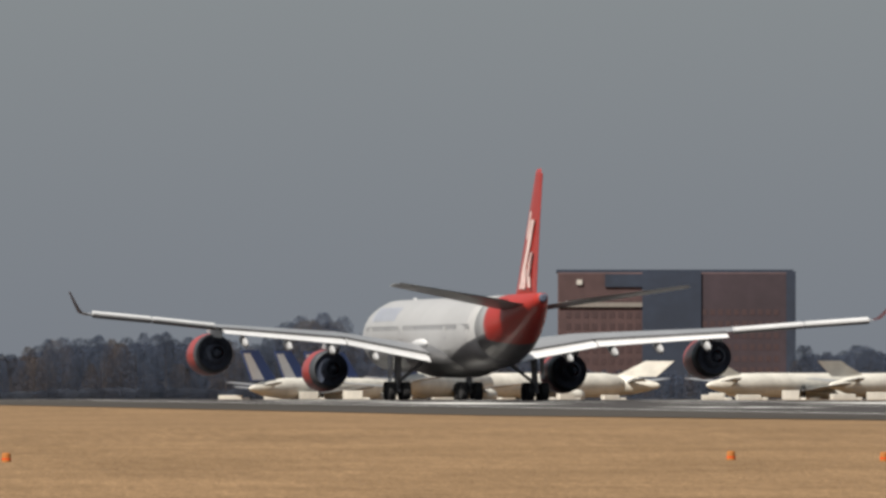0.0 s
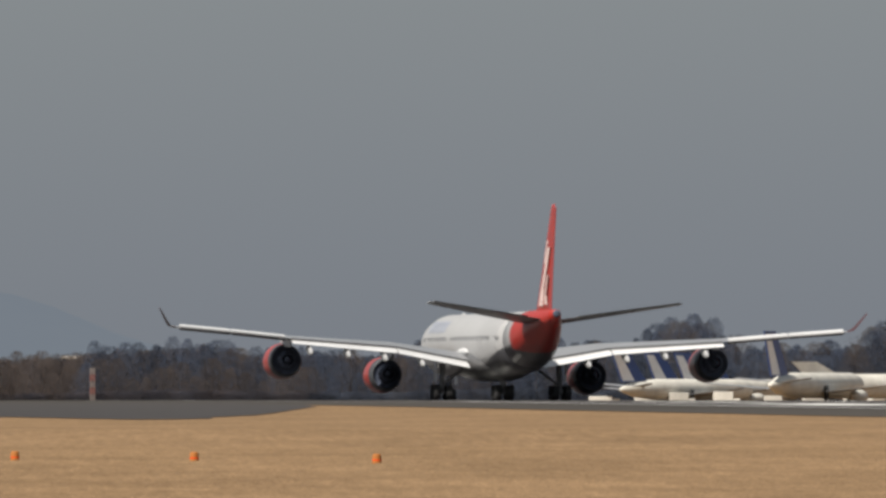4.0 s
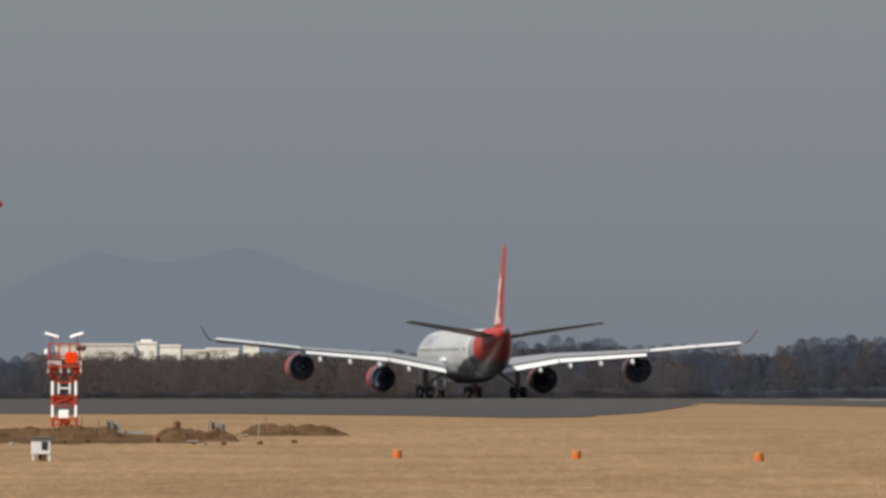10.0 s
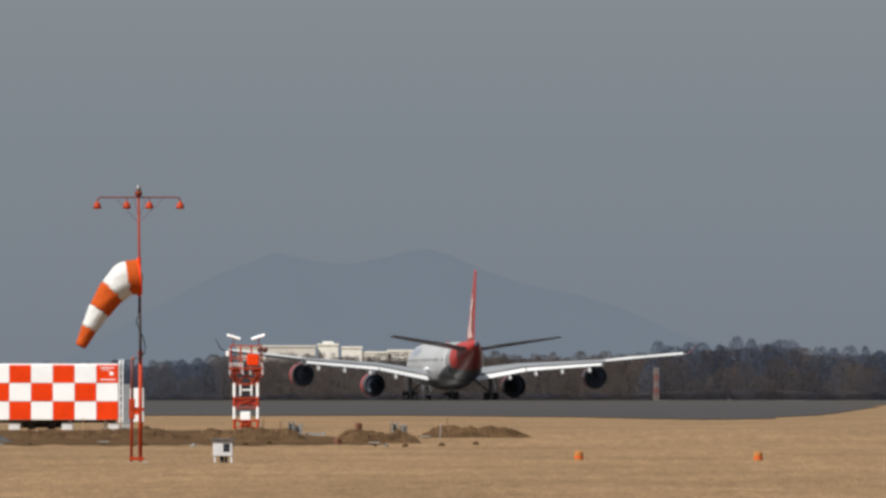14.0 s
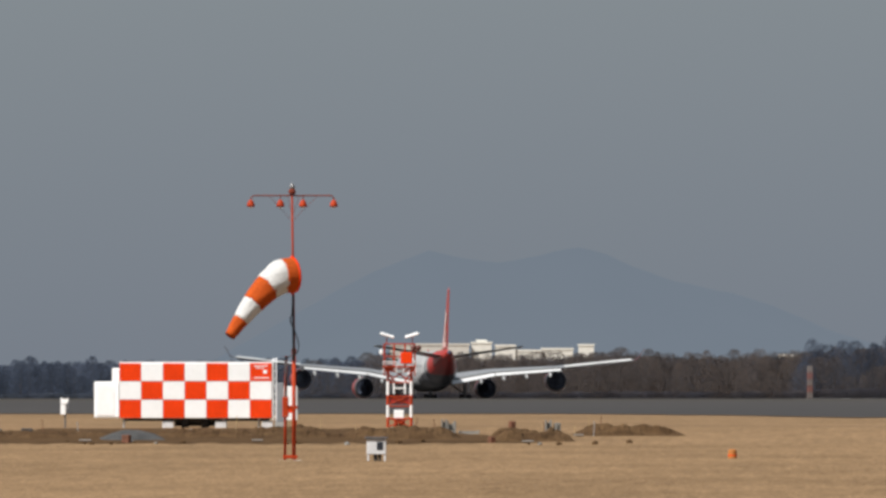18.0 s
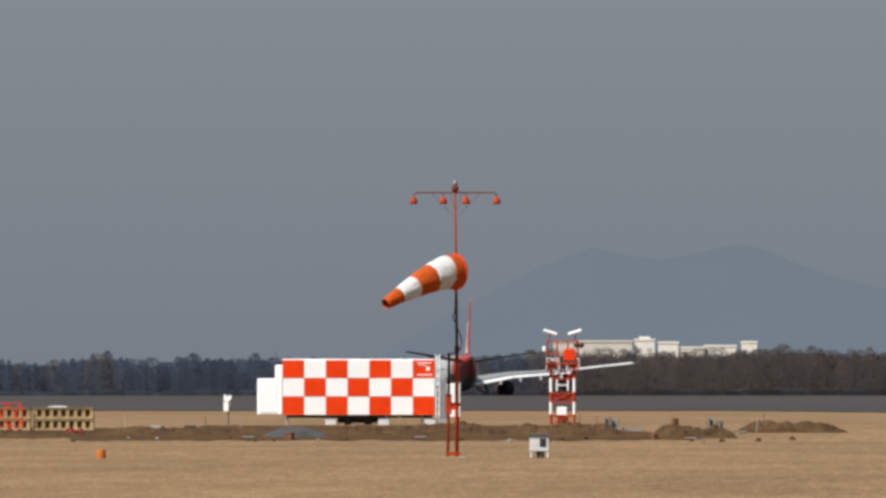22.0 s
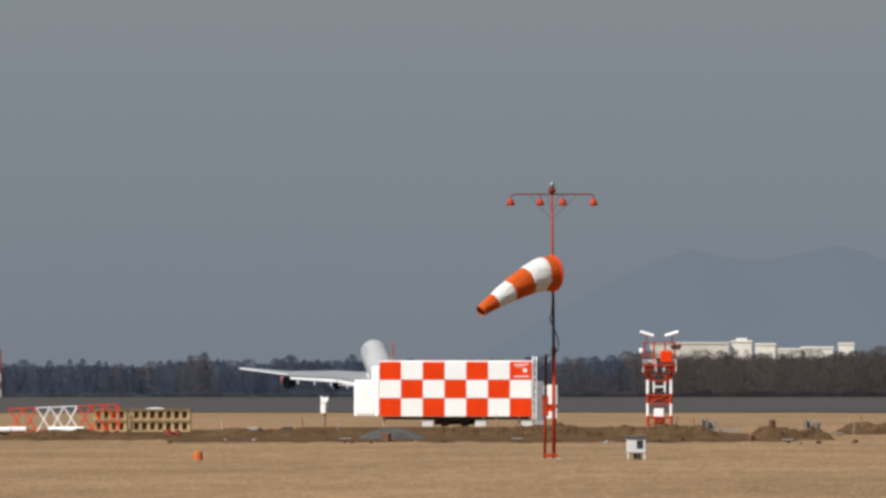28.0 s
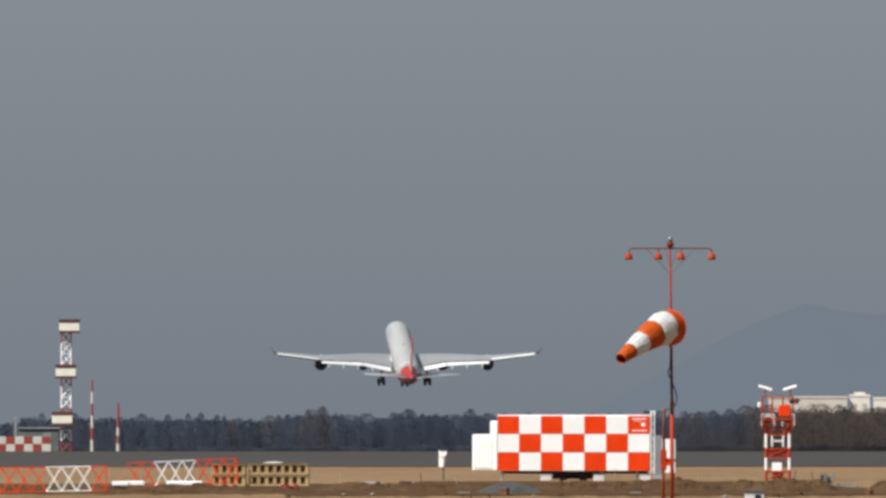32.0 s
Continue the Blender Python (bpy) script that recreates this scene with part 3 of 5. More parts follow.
        part("elevator", loft(B(), mirrored(rings, sgn)), TAIL_GREY, stab, "grey elevator")
    # fin
    def fin_ring(z, le, chord, t):
        return [Vector((t * math.sin(math.pi * min(1, f * 1.25) ** 0.6) * (1 if f < 0.99 else 0.1) * k, NOSE - le - f * chord, z)) for k, fs in ((1, (0, 0.08, 0.25, 0.5, 0.78, 1)), (-1, (1, 0.78, 0.5, 0.25, 0.08))) for f in fs]
    fin = part("fin", loft(B(), [fin_ring(7.0, 61.0, 9.0, 0.27), fin_ring(8.2, 63.0, 7.3, 0.25), fin_ring(12.5, 67.0, 4.7, 0.18), fin_ring(16.8, 70.8, 2.4, 0.10), fin_ring(17.15, 71.4, 1.7, 0.05)]), JET_RED, jet, "tall red fin", True)
    part("rudder", loft(B(), [[Vector((-0.10, NOSE - a, z)), Vector((0.10, NOSE - a, z)), Vector((0.02, NOSE - b, z)), Vector((-0.02, NOSE - b, z))] for z, a, b in ((7.6, 69.7, 71.2), (12.5, 71.4, 72.4), (16.8, 73.0, 73.7))]), JET_RED, fin, "red rudder")
    # the pale emblem on the fin, as plain strokes
    def stroke(pts, width):
        for sgn in (-1, 1):
            bm = B()
            prev = None
            for (s, z) in pts:
                s -= 0.5
                x = sgn * (0.278 - 0.0175 * (z - 7.0))
                cur = (bm.verts.new((x, NOSE - s - width * 0.5, z)), bm.verts.new((x, NOSE - s + width * 0.5, z)), bm.verts.new((x * 0.6, NOSE - s + width * 0.5, z)), bm.verts.new((x * 0.6, NOSE - s - width * 0.5, z)))
                if prev:
                    for i in range(4):
                        bm.faces.new((prev[i], prev[(i + 1) % 4], cur[(i + 1) % 4], cur[i]))
                else:
                    bm.faces.new(cur)
                prev = cur
            bm.faces.new(prev[::-1])
            part("emblem_stroke", bm, EMBLEM, fin, "pale emblem stroke")
    stroke([(66.2, 8.3), (67.2, 9.4), (68.2, 10.4), (69.4, 11.6), (70.2, 12.6), (70.9, 13.4)], 1.3)
    stroke([(69.6, 8.4), (69.3, 9.2), (69.8, 10.2), (70.6, 11.0)], 0.7)
    stroke([(67.6, 8.3), (68.0, 9.2), (68.4, 9.8)], 0.9)
    stroke([(68.6, 12.0), (69.2, 12.8), (70.1, 14.0)], 0.6)
    # landing gear
    for u, s in ((-5.34, 39.9), (5.34, 39.9), (0.0, 41.2)):
        leg = part("main_gear_leg", tube(B(), [(u, NOSE - s, 0.7), (u * 0.98, NOSE - s + 0.1, 3.4)], 0.25, 10), STRUT, jet, "grey main gear strut")
        part("bogie_beam", tube(B(), [(u, NOSE - s - 1.05, 0.72), (u, NOSE - s + 1.05, 0.72)], 0.15, 8), STRUT, leg)
        part("side_brace", tube(B(), [(u, NOSE - s, 1.3), (u * 0.55 + 0.01, NOSE - s + 0.6, 3.2)], 0.14, 6), STRUT, leg)
        for dx, dy in itertools.product((-0.56, 0.56), (-0.99, 0.99)):
            bm = B()
            wheel(bm, u + dx, NOSE - s + dy, 0.71, 0.71, 0.58)
            part("wheel", bm, TYRE, leg, "black tyre")
        if u:
            x = u + 0.55 * math.copysign(1, u)
            part("gear_door", box(B(), x - 0.03, x + 0.03, NOSE - s - 0.7, NOSE - s + 0.9, 1.7, 3.7), JET_WHITE, leg, "white gear door")
    nose_leg = part("nose_gear_leg", tube(B(), [(0, NOSE - 6.9, 0.5), (0, NOSE - 6.7, 2.9)], 0.13, 8), STRUT, jet, "grey nose gear strut")
    for dx in (-0.32, 0.32):
        bm = B()
        wheel(bm, dx, NOSE - 6.9, 0.52, 0.52, 0.34)
        part("wheel", bm, TYRE, nose_leg, "black tyre")
    for dx in (-0.55, 0.55):
        part("gear_door", box(B(), dx - 0.02, dx + 0.02, NOSE - 7.6, NOSE - 5.6, 1.5, 2.5), JET_WHITE, nose_leg)
    return jet, [c for c in jet.children if c.name.split(".")[0] in ("wing", "engine_cowl")], [c for c in jet.children if c.name.startswith("outer_wing")], [c for c in jet.children if c.name.startswith("main_gear_leg")]


# ---------------------------------------------------------------- windsock mast and windsock
MAST_D, MAST_B = 333.0, 980.0
HOOP_Z = EYE + (700 - 484) / FOCAL * MAST_D


def build_mast():
    m = at(MAST_B, MAST_D, -4.0)
    z0 = ground_z(MAST_D)
    mast = thing("windsock_mast", m, "orange lighted windsock mast on a hinged double foot in dry grass", "mast")
    top = EYE + (700 - 343) / FOCAL * MAST_D - z0
    part("pole", tube(B(), [(-0.0, 0, 0), (0.0, 0, 2.7)], 0.05, 10), MAST_PAINT, mast, "orange lower pole", True)
    part("upper_pole", tube(B(), [(0, 0, 2.7), (-0.045, 0, top + 0.02)], 0.036, 10, 0.026), POLE_PAINT, mast, "slender orange upper pole", True)
    part("counter_post", tube(B(), [(-0.22, 0, 0), (-0.19, 0, 2.55)], 0.036, 8), MAST_PAINT, mast, "orange counterweight post", True)
    for z in (0.05, 1.25):
        part("clamp", box(B(), -0.27, 0.09, -0.05, 0.05, z, z + 0.08, 0.01), MAST_PAINT, mast)
    part("base_plate", box(B(), -0.36, 0.2, -0.22, 0.22, -0.08, 0.012, 0.005), CONCRETE, mast, "concrete foot")
    part("junction_box", box(B(), -0.28, -0.13, -0.09, 0.05, 1.05, 1.55, 0.015), MAST_PAINT, mast, "orange junction box")
    part("collar", tube(B(), [(0, 0, 2.60), (0, 0, 2.72)], 0.062, 10), POLE_PAINT, mast)
    arm = part("crossarm", tube(B(), [(-1.05, 0, top - 0.12), (-1.05, 0, top - 0.06), (-1.0, 0, top - 0.012), (-0.95, 0, top), (0.87, 0, top), (0.93, 0, top - 0.012), (0.97, 0, top - 0.06), (0.97, 0, top - 0.12)], 0.017, 8), ARM_PAINT, mast, "bent red-brown crossarm", True)
    for x, drop in ((-1.05, 0.12), (-0.33, 0.12), (0.22, 0.12), (0.97, 0.12)):
        if abs(x) < 0.5:
            part("hanger", tube(B(), [(x, 0, top), (x, 0, top - drop)], 0.014, 6), ARM_PAINT, arm)
        lamp = part("lamp_shade", revolve(B(), [(0.03, 0.02), (0.01, 0.05), (-0.04, 0.078), (-0.10, 0.095), (-0.145, 0.098), (-0.13, 0.085)], 14, Matrix.Translation((x, 0, top - drop - 0.01)) @ Matrix.Rotation(radians(90), 4, "X")), MAST_PAINT, mast, "orange downward floodlight", True)
        part("bulb", revolve(B(), [(-0.10, 0.03), (-0.15, 0.05), (-0.185, 0.02)], 10, Matrix.Translation((x, 0, top - drop)) @ Matrix.Rotation(radians(90), 4, "X"), True), LAMP_GLASS, lamp)
    for x, w in ((-0.62, 0.005), (0.58, 0.005), (-0.16, 0.005), (0.14, 0.005)):
        part("stay_wire", tube(B(), [(x, 0, top), (-0.04, 0, top - (0.62 if abs(x) > 0.3 else 0.5))], w, 5), ARM_PAINT, mast)
    beacon = part("obstruction_light", revolve(B(), [(0.0, 0.04), (0.03, 0.085), (0.10, 0.09), (0.14, 0.06)], 12, Matrix.Translation((-0.045, 0, top + 0.02)) @ Matrix.Rotation(radians(90), 4, "X"), True), ARM_PAINT, mast, "dull red obstruction light", True)
    part("light_cap", revolve(B(), [(0.14, 0.06), (0.2, 0.065), (0.26, 0.04), (0.29, 0.01)], 12, Matrix.Translation((-0.045, 0, top + 0.02)) @ Matrix.Rotation(radians(90), 4, "X"), True), DULL_GLASS, beacon, "grey glass cap", True)
    hz = HOOP_Z - z0
    part("supply_cable", tube(B(), [(-0.03, -0.05, hz - 0.55), (-0.05, -0.05, hz - 0.98), (-0.09, -0.06, hz - 1.04), (-0.09, -0.06, hz - 1.12), (0.0, -0.06, hz - 1.32), (0.08, -0.06, hz - 1.52), (0.12, -0.06, hz - 1.70), (0.10, -0.06, hz - 1.86), (0.02, -0.06, hz - 1.95), (-0.12, -0.05, hz - 1.98), (-0.19, -0.05, hz - 2.05), (-0.19, -0.05, hz - 2.3)], 0.017, 6), CABLE, mast, "black looped supply cable", True)
    # Black tube stands for the taped cable and the sock's shade on the pole.
    part("conduit", tube(B(), [(-0.012, -0.062, 2.42), (-0.012, -0.040, 2.86), (-0.025, -0.035, hz - 0.50)], 0.030, 6), CABLE, mast, "black tube for the cable and the sock's shade along the pole", True)
    part("conduit", tube(B(), [(-0.20, -0.045, 1.55), (-0.192, -0.045, 2.52)], 0.030, 6), CABLE, mast, "black conduit along the counterweight post", True)
    return mast


SOCK_LEN = (0.31, 0.48, 0.56, 0.51, 0.48)
SOCK_R = (0.43, 0.415, 0.345, 0.27, 0.195, 0.13)
SOCK_BEND = (0.10, 0.82, 1.03, 1.14, 1.20)


def build_windsock():
    m = pose(side(MAST_B, MAST_D) - 0.03, MAST_D, HOOP_Z)
    sock = thing("windsock", m, "orange and white banded cloth windsock drooping in a light wind", "windsock")
    part("swivel", tube(B(), [(0, 0, -0.47), (0, 0, 0.47)], 0.045, 8), ORANGE, sock, "orange swivel tube")
    bands = []
    for i, ln in enumerate(SOCK_LEN):
        bm = B()
        n, sides = 6, 36
        r0, r1 = SOCK_R[i], SOCK_R[i + 1]
        rings = []
        if i:  # rounded back under the band before, so that the cloth stays closed as it bends
            for q in (60, 45, 30, 15):
                c, b = 0.985 * r0 * math.cos(radians(q)), 0.985 * r0 * math.sin(radians(q))
                rings.append([Vector((c * math.cos(a), -b, c * math.sin(a))) for a in (2 * math.pi * j / sides for j in range(sides))])
        for k in range(n + 1):
            f = k / n
            ring = []
            for j in range(sides):
                a = 2 * math.pi * j / sides
                fold = 1 + (0.02 * math.sin(7 * a + 5 * f + i) + 0.012 * math.sin(13 * a - 3 * f)) * (0.3 if i == 0 else 1.0)
                r = (r0 + (r1 - r0) * f) * fold * (1 - (0.008 if k == 0 and i else 0))
                if i == 0 and k == 0:
                    r *= 0.97
                ring.append(Vector((r * math.cos(a), f * ln, r * math.sin(a))))
            rings.append(ring)
        inner = [[Vector((p.x * 0.985, p.y, p.z * 0.985)) for p in ring] for ring in rings[::-1]]
        bm = loft(B(), rings + inner, False)
        bands.append(part("band", bm, CLOTH_ORANGE if i % 2 == 0 else CLOTH_WHITE, sock, "orange cloth band" if i % 2 == 0 else "white cloth band", True))
    hoop = B()
    revolve(hoop, [(-0.03, SOCK_R[0] - 0.02), (-0.03, SOCK_R[0] + 0.005), (0.03, SOCK_R[0] + 0.005), (0.03, SOCK_R[0] - 0.02)], 32)
    part("hoop", hoop, ORANGE, bands[0], "orange steel hoop", True)
    for a in (0, 90):
        part("hoop_spoke", tube(B(), [(SOCK_R[0] * math.cos(radians(a)), 0, SOCK_R[0] * math.sin(radians(a))), (-SOCK_R[0] * math.cos(radians(a)), 0, -SOCK_R[0] * math.sin(radians(a)))], 0.012, 6), ORANGE, bands[0])
    return sock, bands


# ---------------------------------------------------------------- the works by the taxiway
def build_trailer():
    d = 486.6
    k = d / FOCAL
    z0 = ground_z(d)
    t = thing("checkered_trailer", pose(side(806, d), d, z0, 0, 0, -5.0), "orange and white checkered control trailer jacked up on dug soil", "trailer")
    w, cell = 270 * k / 7, 0.655
    zb = (752 - 735) * k
    half = w * 3.5
    body = part("box_body", box(B(), -half, half, 0.04, 2.1, zb, zb + 3 * cell + 0.02, 0.02), WHITE, t, "white box body")
    for c, r in itertools.product(range(7), range(3)):
        lit = (c + r) % 2 == 0
        bm = box(B(), -half + c * w + 0.004, -half + (c + 1) * w - 0.004, 0.0, 0.038, zb + r * cell + 0.011, zb + (r + 1) * cell - 0.011, 0.006)
        part("check_panel", bm, ORANGE if lit else WHITE, body, "orange check panel" if lit else "white check panel")
    top = zb + 3 * cell
    for x, z, ln, h in ((-0.63, -0.13, 0.50, 0.035), (-0.58, -0.20, 0.30, 0.02), (-0.30, -0.38, 0.13, 0.13), (-0.63, -0.55, 0.54, 0.035)):  # plate lettering as plain bars
        part("plate_bar", box(B(), half + x, half + x + ln, -0.008, -0.001, top + z, top + z + h), WHITE, body, "white lettering bar")
    part("roof_edge", box(B(), -half - 0.01, half + 0.01, 0.05, 2.12, zb + 3 * cell + 0.02, zb + 3 * cell + 0.035), WHITE, body)
    cabx = -half - 45 * k
    cab = part("cab", box(B(), cabx, -half - 0.03, 0.25, 1.9, zb, zb + 1.30, 0.04), WHITE, t, "white front compartment")
    part("vent_box", box(B(), -half - 0.27, -half - 0.02, 0.3, 1.8, zb + 1.3, zb + 1.78, 0.03), WHITE, t, "white ventilation box")
    part("cab_door", box(B(), cabx + 0.1, cabx + 0.7, 0.23, 0.252, zb + 0.1, zb + 1.15), WHITE, cab)
    part("end_door", box(B(), half, half + 0.03, 0.3, 1.8, zb + 0.1, zb + 1.85, 0.01), WHITE, body, "white rear door")
    for x in (half + 0.05, half + 0.16):
        part("ladder_rail", tube(B(), [(x, 0.05, 0.25), (x, 0.05, zb + 1.98), (x, 0.22, zb + 2.12), (x, 0.5, zb + 2.06)], 0.022, 6), WHITE, t, "white ladder rail")
    for i in range(7):
        part("ladder_rung", tube(B(), [(half + 0.05, 0.05, 0.4 + i * 0.27), (half + 0.16, 0.05, 0.4 + i * 0.27)], 0.014, 6), WHITE, t)
    # Black box added to fill the dark gap between the support blocks.
    part("dark_gap_box", box(B(), -0.76, 0.70, 0.62, 1.5, 0.06, zb - 0.105), TYRE, t, "added black box filling the dark gap under the trailer")
    part("chassis", box(B(), -half + 0.1, half - 0.1, 0.3, 1.8, zb - 0.10, zb - 0.005), TYRE, t, "black chassis")
    for x in (-0.38, 0.33):
        bm = B()
        wheel(bm, x, 0.5, 0.26, 0.32, 0.26)
        part("wheel", bm, TYRE, t, "black tyre")
    for x in (-0.98, 0.90, 2.55):
        part("block", box(B(), x - 0.2, x + 0.2, 0.1, 0.5, -0.1, zb - 0.1, 0.02), HUT_GREY, t, "pale support block")
    for x in (-2.55, 1.0, 2.25):
        part("jack_leg", tube(B(), [(x, 0.2, -0.1), (x, 0.2, zb)], 0.04, 8), STEEL, t)

    # Blue-grey box added in place of the shaded side at the trailer's end.
    c = thing("end_shade_box", at(954, 489.8, -5), "added blue-grey box for the shade at the trailer's end", "cabinet")
    part("body", box(B(), -0.14, 0.16, 0, 0.4, 0.2, 1.6, 0.015), SHED, c, "blue-grey body")
    part("plinth", box(B(), -0.16, 0.18, -0.02, 0.42, -0.1, 0.2), CONCRETE, c)
    c = thing("switch_cabinet", at(974, 485.5, -5), "white switch cabinet with orange bands beside the trailer", "cabinet")
    part("body", box(B(), -0.24, 0.24, 0, 0.35, 0.28, 1.48, 0.015), WHITE, c, "white sheet-metal body")
    part("band", box(B(), -0.1, 0.18, -0.01, -0.002, 0.55, 0.8), ORANGE, c, "orange band")
    for x in (-0.18, 0.18):
        part("leg", box(B(), x - 0.03, x + 0.03, 0.1, 0.25, -0.1, 0.28), ORANGE, c)


def lattice(parent, length, width, bays, colours, r=0.03, axis="z"):
    """A square truss along z (or x) from the origin; every bay's members are parts in the bay's colour."""
    def p(i, j, along):
        a, b = (i - 0.5) * width, (j - 0.5) * width
        return (a, b, along) if axis == "z" else (along, a, b + width / 2)
    corners = [(0, 0), (1, 0), (1, 1), (0, 1)]
    for k in range(bays):
        z0, z1 = length * k / bays, length * (k + 1) / bays
        material = colours[k % len(colours)]
        tone = "white" if material in (WHITE, CREAM) else "tan" if material is TAN else "red" if material in (FAR_RED, PINK_RED) else "orange"
        for c in corners:
            part("chord", tube(B(), [p(*c, z0), p(*c, z1)], r, 6), material, parent, tone + " chord")
        for a, b in zip(corners, corners[1:] + corners[:1]):
            part("brace", tube(B(), [p(*a, z0), p(*b, z1)], r * 0.65, 5), material, parent, tone + " brace")
            part("brace", tube(B(), [p(*b, z0), p(*a, z1)], r * 0.65, 5), material, parent, tone + " brace")
            if axis == "z" or k == bays - 1:
                part("tie", tube(B(), [p(*a, z1), p(*b, z1)], r * 0.7, 5), material, parent, tone + " tie")


def build_light_tower():
    d = 493.0
    t = thing("lattice_tower", at(1167, d, -5), "short orange and white lattice tower with angled white reflectors on top", "tower")
    w = 0.42
    stages = ((0, 0.36, MAST_PAINT), (0.36, 0.80, WHITE), (0.80, 1.16, MAST_PAINT), (1.16, 1.66, WHITE), (1.66, 2.15, MAST_PAINT))
    for z0, z1, tone in stages:
        word = "white" if tone is WHITE else "orange"
        for x, y in itertools.product((-w, w), (-w, w)):
            part("leg", tube(B(), [(x, y, z0), (x, y, z1)], 0.05, 8), tone, t, word + " leg")
        for y in (-w, w):
            part("girt", tube(B(), [(-w, y, z1 - 0.05), (w, y, z1 - 0.05)], 0.03, 6), MAST_PAINT, t, "orange girt")
            if tone is MAST_PAINT:
                part("brace", tube(B(), [(-w, y, z0), (w, y, z1)], 0.026, 6), tone, t, "orange brace")
                part("brace", tube(B(), [(w, y, z0), (-w, y, z1)], 0.026, 6), tone, t, "orange brace")
        for x in (-w, w):
            part("girt", tube(B(), [(x, -w, z1 - 0.05), (x, w, z1 - 0.05)], 0.03, 6), MAST_PAINT, t, "orange girt")
    for x in (-0.2, 0.2):
        part("inner_stile", tube(B(), [(x, -w, 1.2), (x, -w, 1.6)], 0.035, 6), WHITE, t, "white stile")
    part("inner_rail", tube(B(), [(-0.2, -w, 1.40), (0.2, -w, 1.40)], 0.03, 6), WHITE, t, "white rail")
    part("mesh_panel", box(B(), -w + 0.07, w - 0.07, -w + 0.03, -w + 0.05, 0.84, 1.10), JET_RED, t, "dull red mesh panel")
    part("deck", box(B(), -0.62, 0.62, -0.62, 0.62, 2.15, 2.21, 0.01), MAST_PAINT, t, "orange deck")
    for x in (-0.55, 0.55):
        for y in (-0.55, 0.55):
            part("rail_post", tube(B(), [(x, y, 1.85), (x, y, 3.02)], 0.03, 6), MAST_PAINT, t, "orange rail post")
        f0, f1 = (-0.58, -0.12) if x < 0 else (0.16, 0.60)
        for k in range(2):  # two nested brackets, one behind the other
            g = 0.07 * k
            part("side_frame", tube(B(), [(f0 + g, -0.6 + 2 * g, 1.96 + g), (f0 + g, -0.6 + 2 * g, 2.36 - g), (f1 - g, -0.6 + 2 * g, 2.36 - g), (f1 - g, -0.6 + 2 * g, 1.96 + g)], 0.022, 6), WHITE, t, "white bracket frame")
        part("frame_rail", tube(B(), [(f0, -0.6, 2.02), (f1, -0.6, 2.02)], 0.018, 6), MAST_PAINT, t, "orange frame rail")
        part("knee_brace", tube(B(), [(x, -0.55, 2.15), (x * 0.35, -w, 1.66)], 0.03, 6), MAST_PAINT, t, "orange knee brace")
        part("inner_post", tube(B(), [(x * 0.35, -0.3, 2.2), (x * 0.35, -0.3, 2.98)], 0.035, 6), MAST_PAINT, t)
    for z in (2.55, 3.0):
        for y in (-0.55, 0.55):
            part("rail", tube(B(), [(-0.55, y, z), (0.55, y, z)], 0.025, 6), MAST_PAINT, t, "orange rail")
    part("control_box", box(B(), 0.04, 0.46, -0.66, -0.3, 2.29, 2.70, 0.02), ORANGE, t, "bright orange control box")
    part("meter_box", box(B(), -0.2, 0.16, -0.42, -0.1, 0.28, 0.62, 0.02), WHITE, t, "white meter box")
    part("pump_drum", revolve(B(), [(0, 0.02), (0, 0.2), (0.34, 0.2), (0.34, 0.02)], 12, Matrix.Translation((0, 0, 0)) @ Matrix.Rotation(radians(90), 4, "X"), True), MAST_PAINT, t)
    for s in (-1, 1):
        part("reflector_arm", tube(B(), [(s * 0.46, 0, 3.0), (s * 0.46, 0, 3.29)], 0.02, 6), MAST_PAINT, t)
        bm = box(B(), -0.26, 0.26, -0.12, 0.12, -0.04, 0.05, 0.025)
        bmesh.ops.transform(bm, matrix=pose(s * 0.445, -0.05, 3.31, 6, -s * 17, 0), verts=bm.verts)
        part("reflector", bm, WHITE, t, "angled white reflector")
    part("side_lamp", box(B(), -0.72, -0.60, -0.5, -0.38, 2.62, 2.80, 0.02), WHITE, t, "small white lamp housing")
    part("lamp_arm", tube(B(), [(-0.62, -0.44, 2.66), (-0.53, -0.54, 2.6)], 0.018, 6), MAST_PAINT, t)
    for x in (0.50, 0.69):
        part("warning_lamp", revolve(B(), [(-0.10, 0.02), (-0.07, 0.08), (0, 0.105), (0.07, 0.08), (0.10, 0.02)], 12, Matrix.Translation((x, -0.62, 2.86)), True), HOOD_RED, t, "dull red round lamp", True)
    part("lamp_bracket", tube(B(), [(0.44, -0.56, 2.76), (0.74, -0.56, 2.76)], 0.018, 6), MAST_PAINT, t)


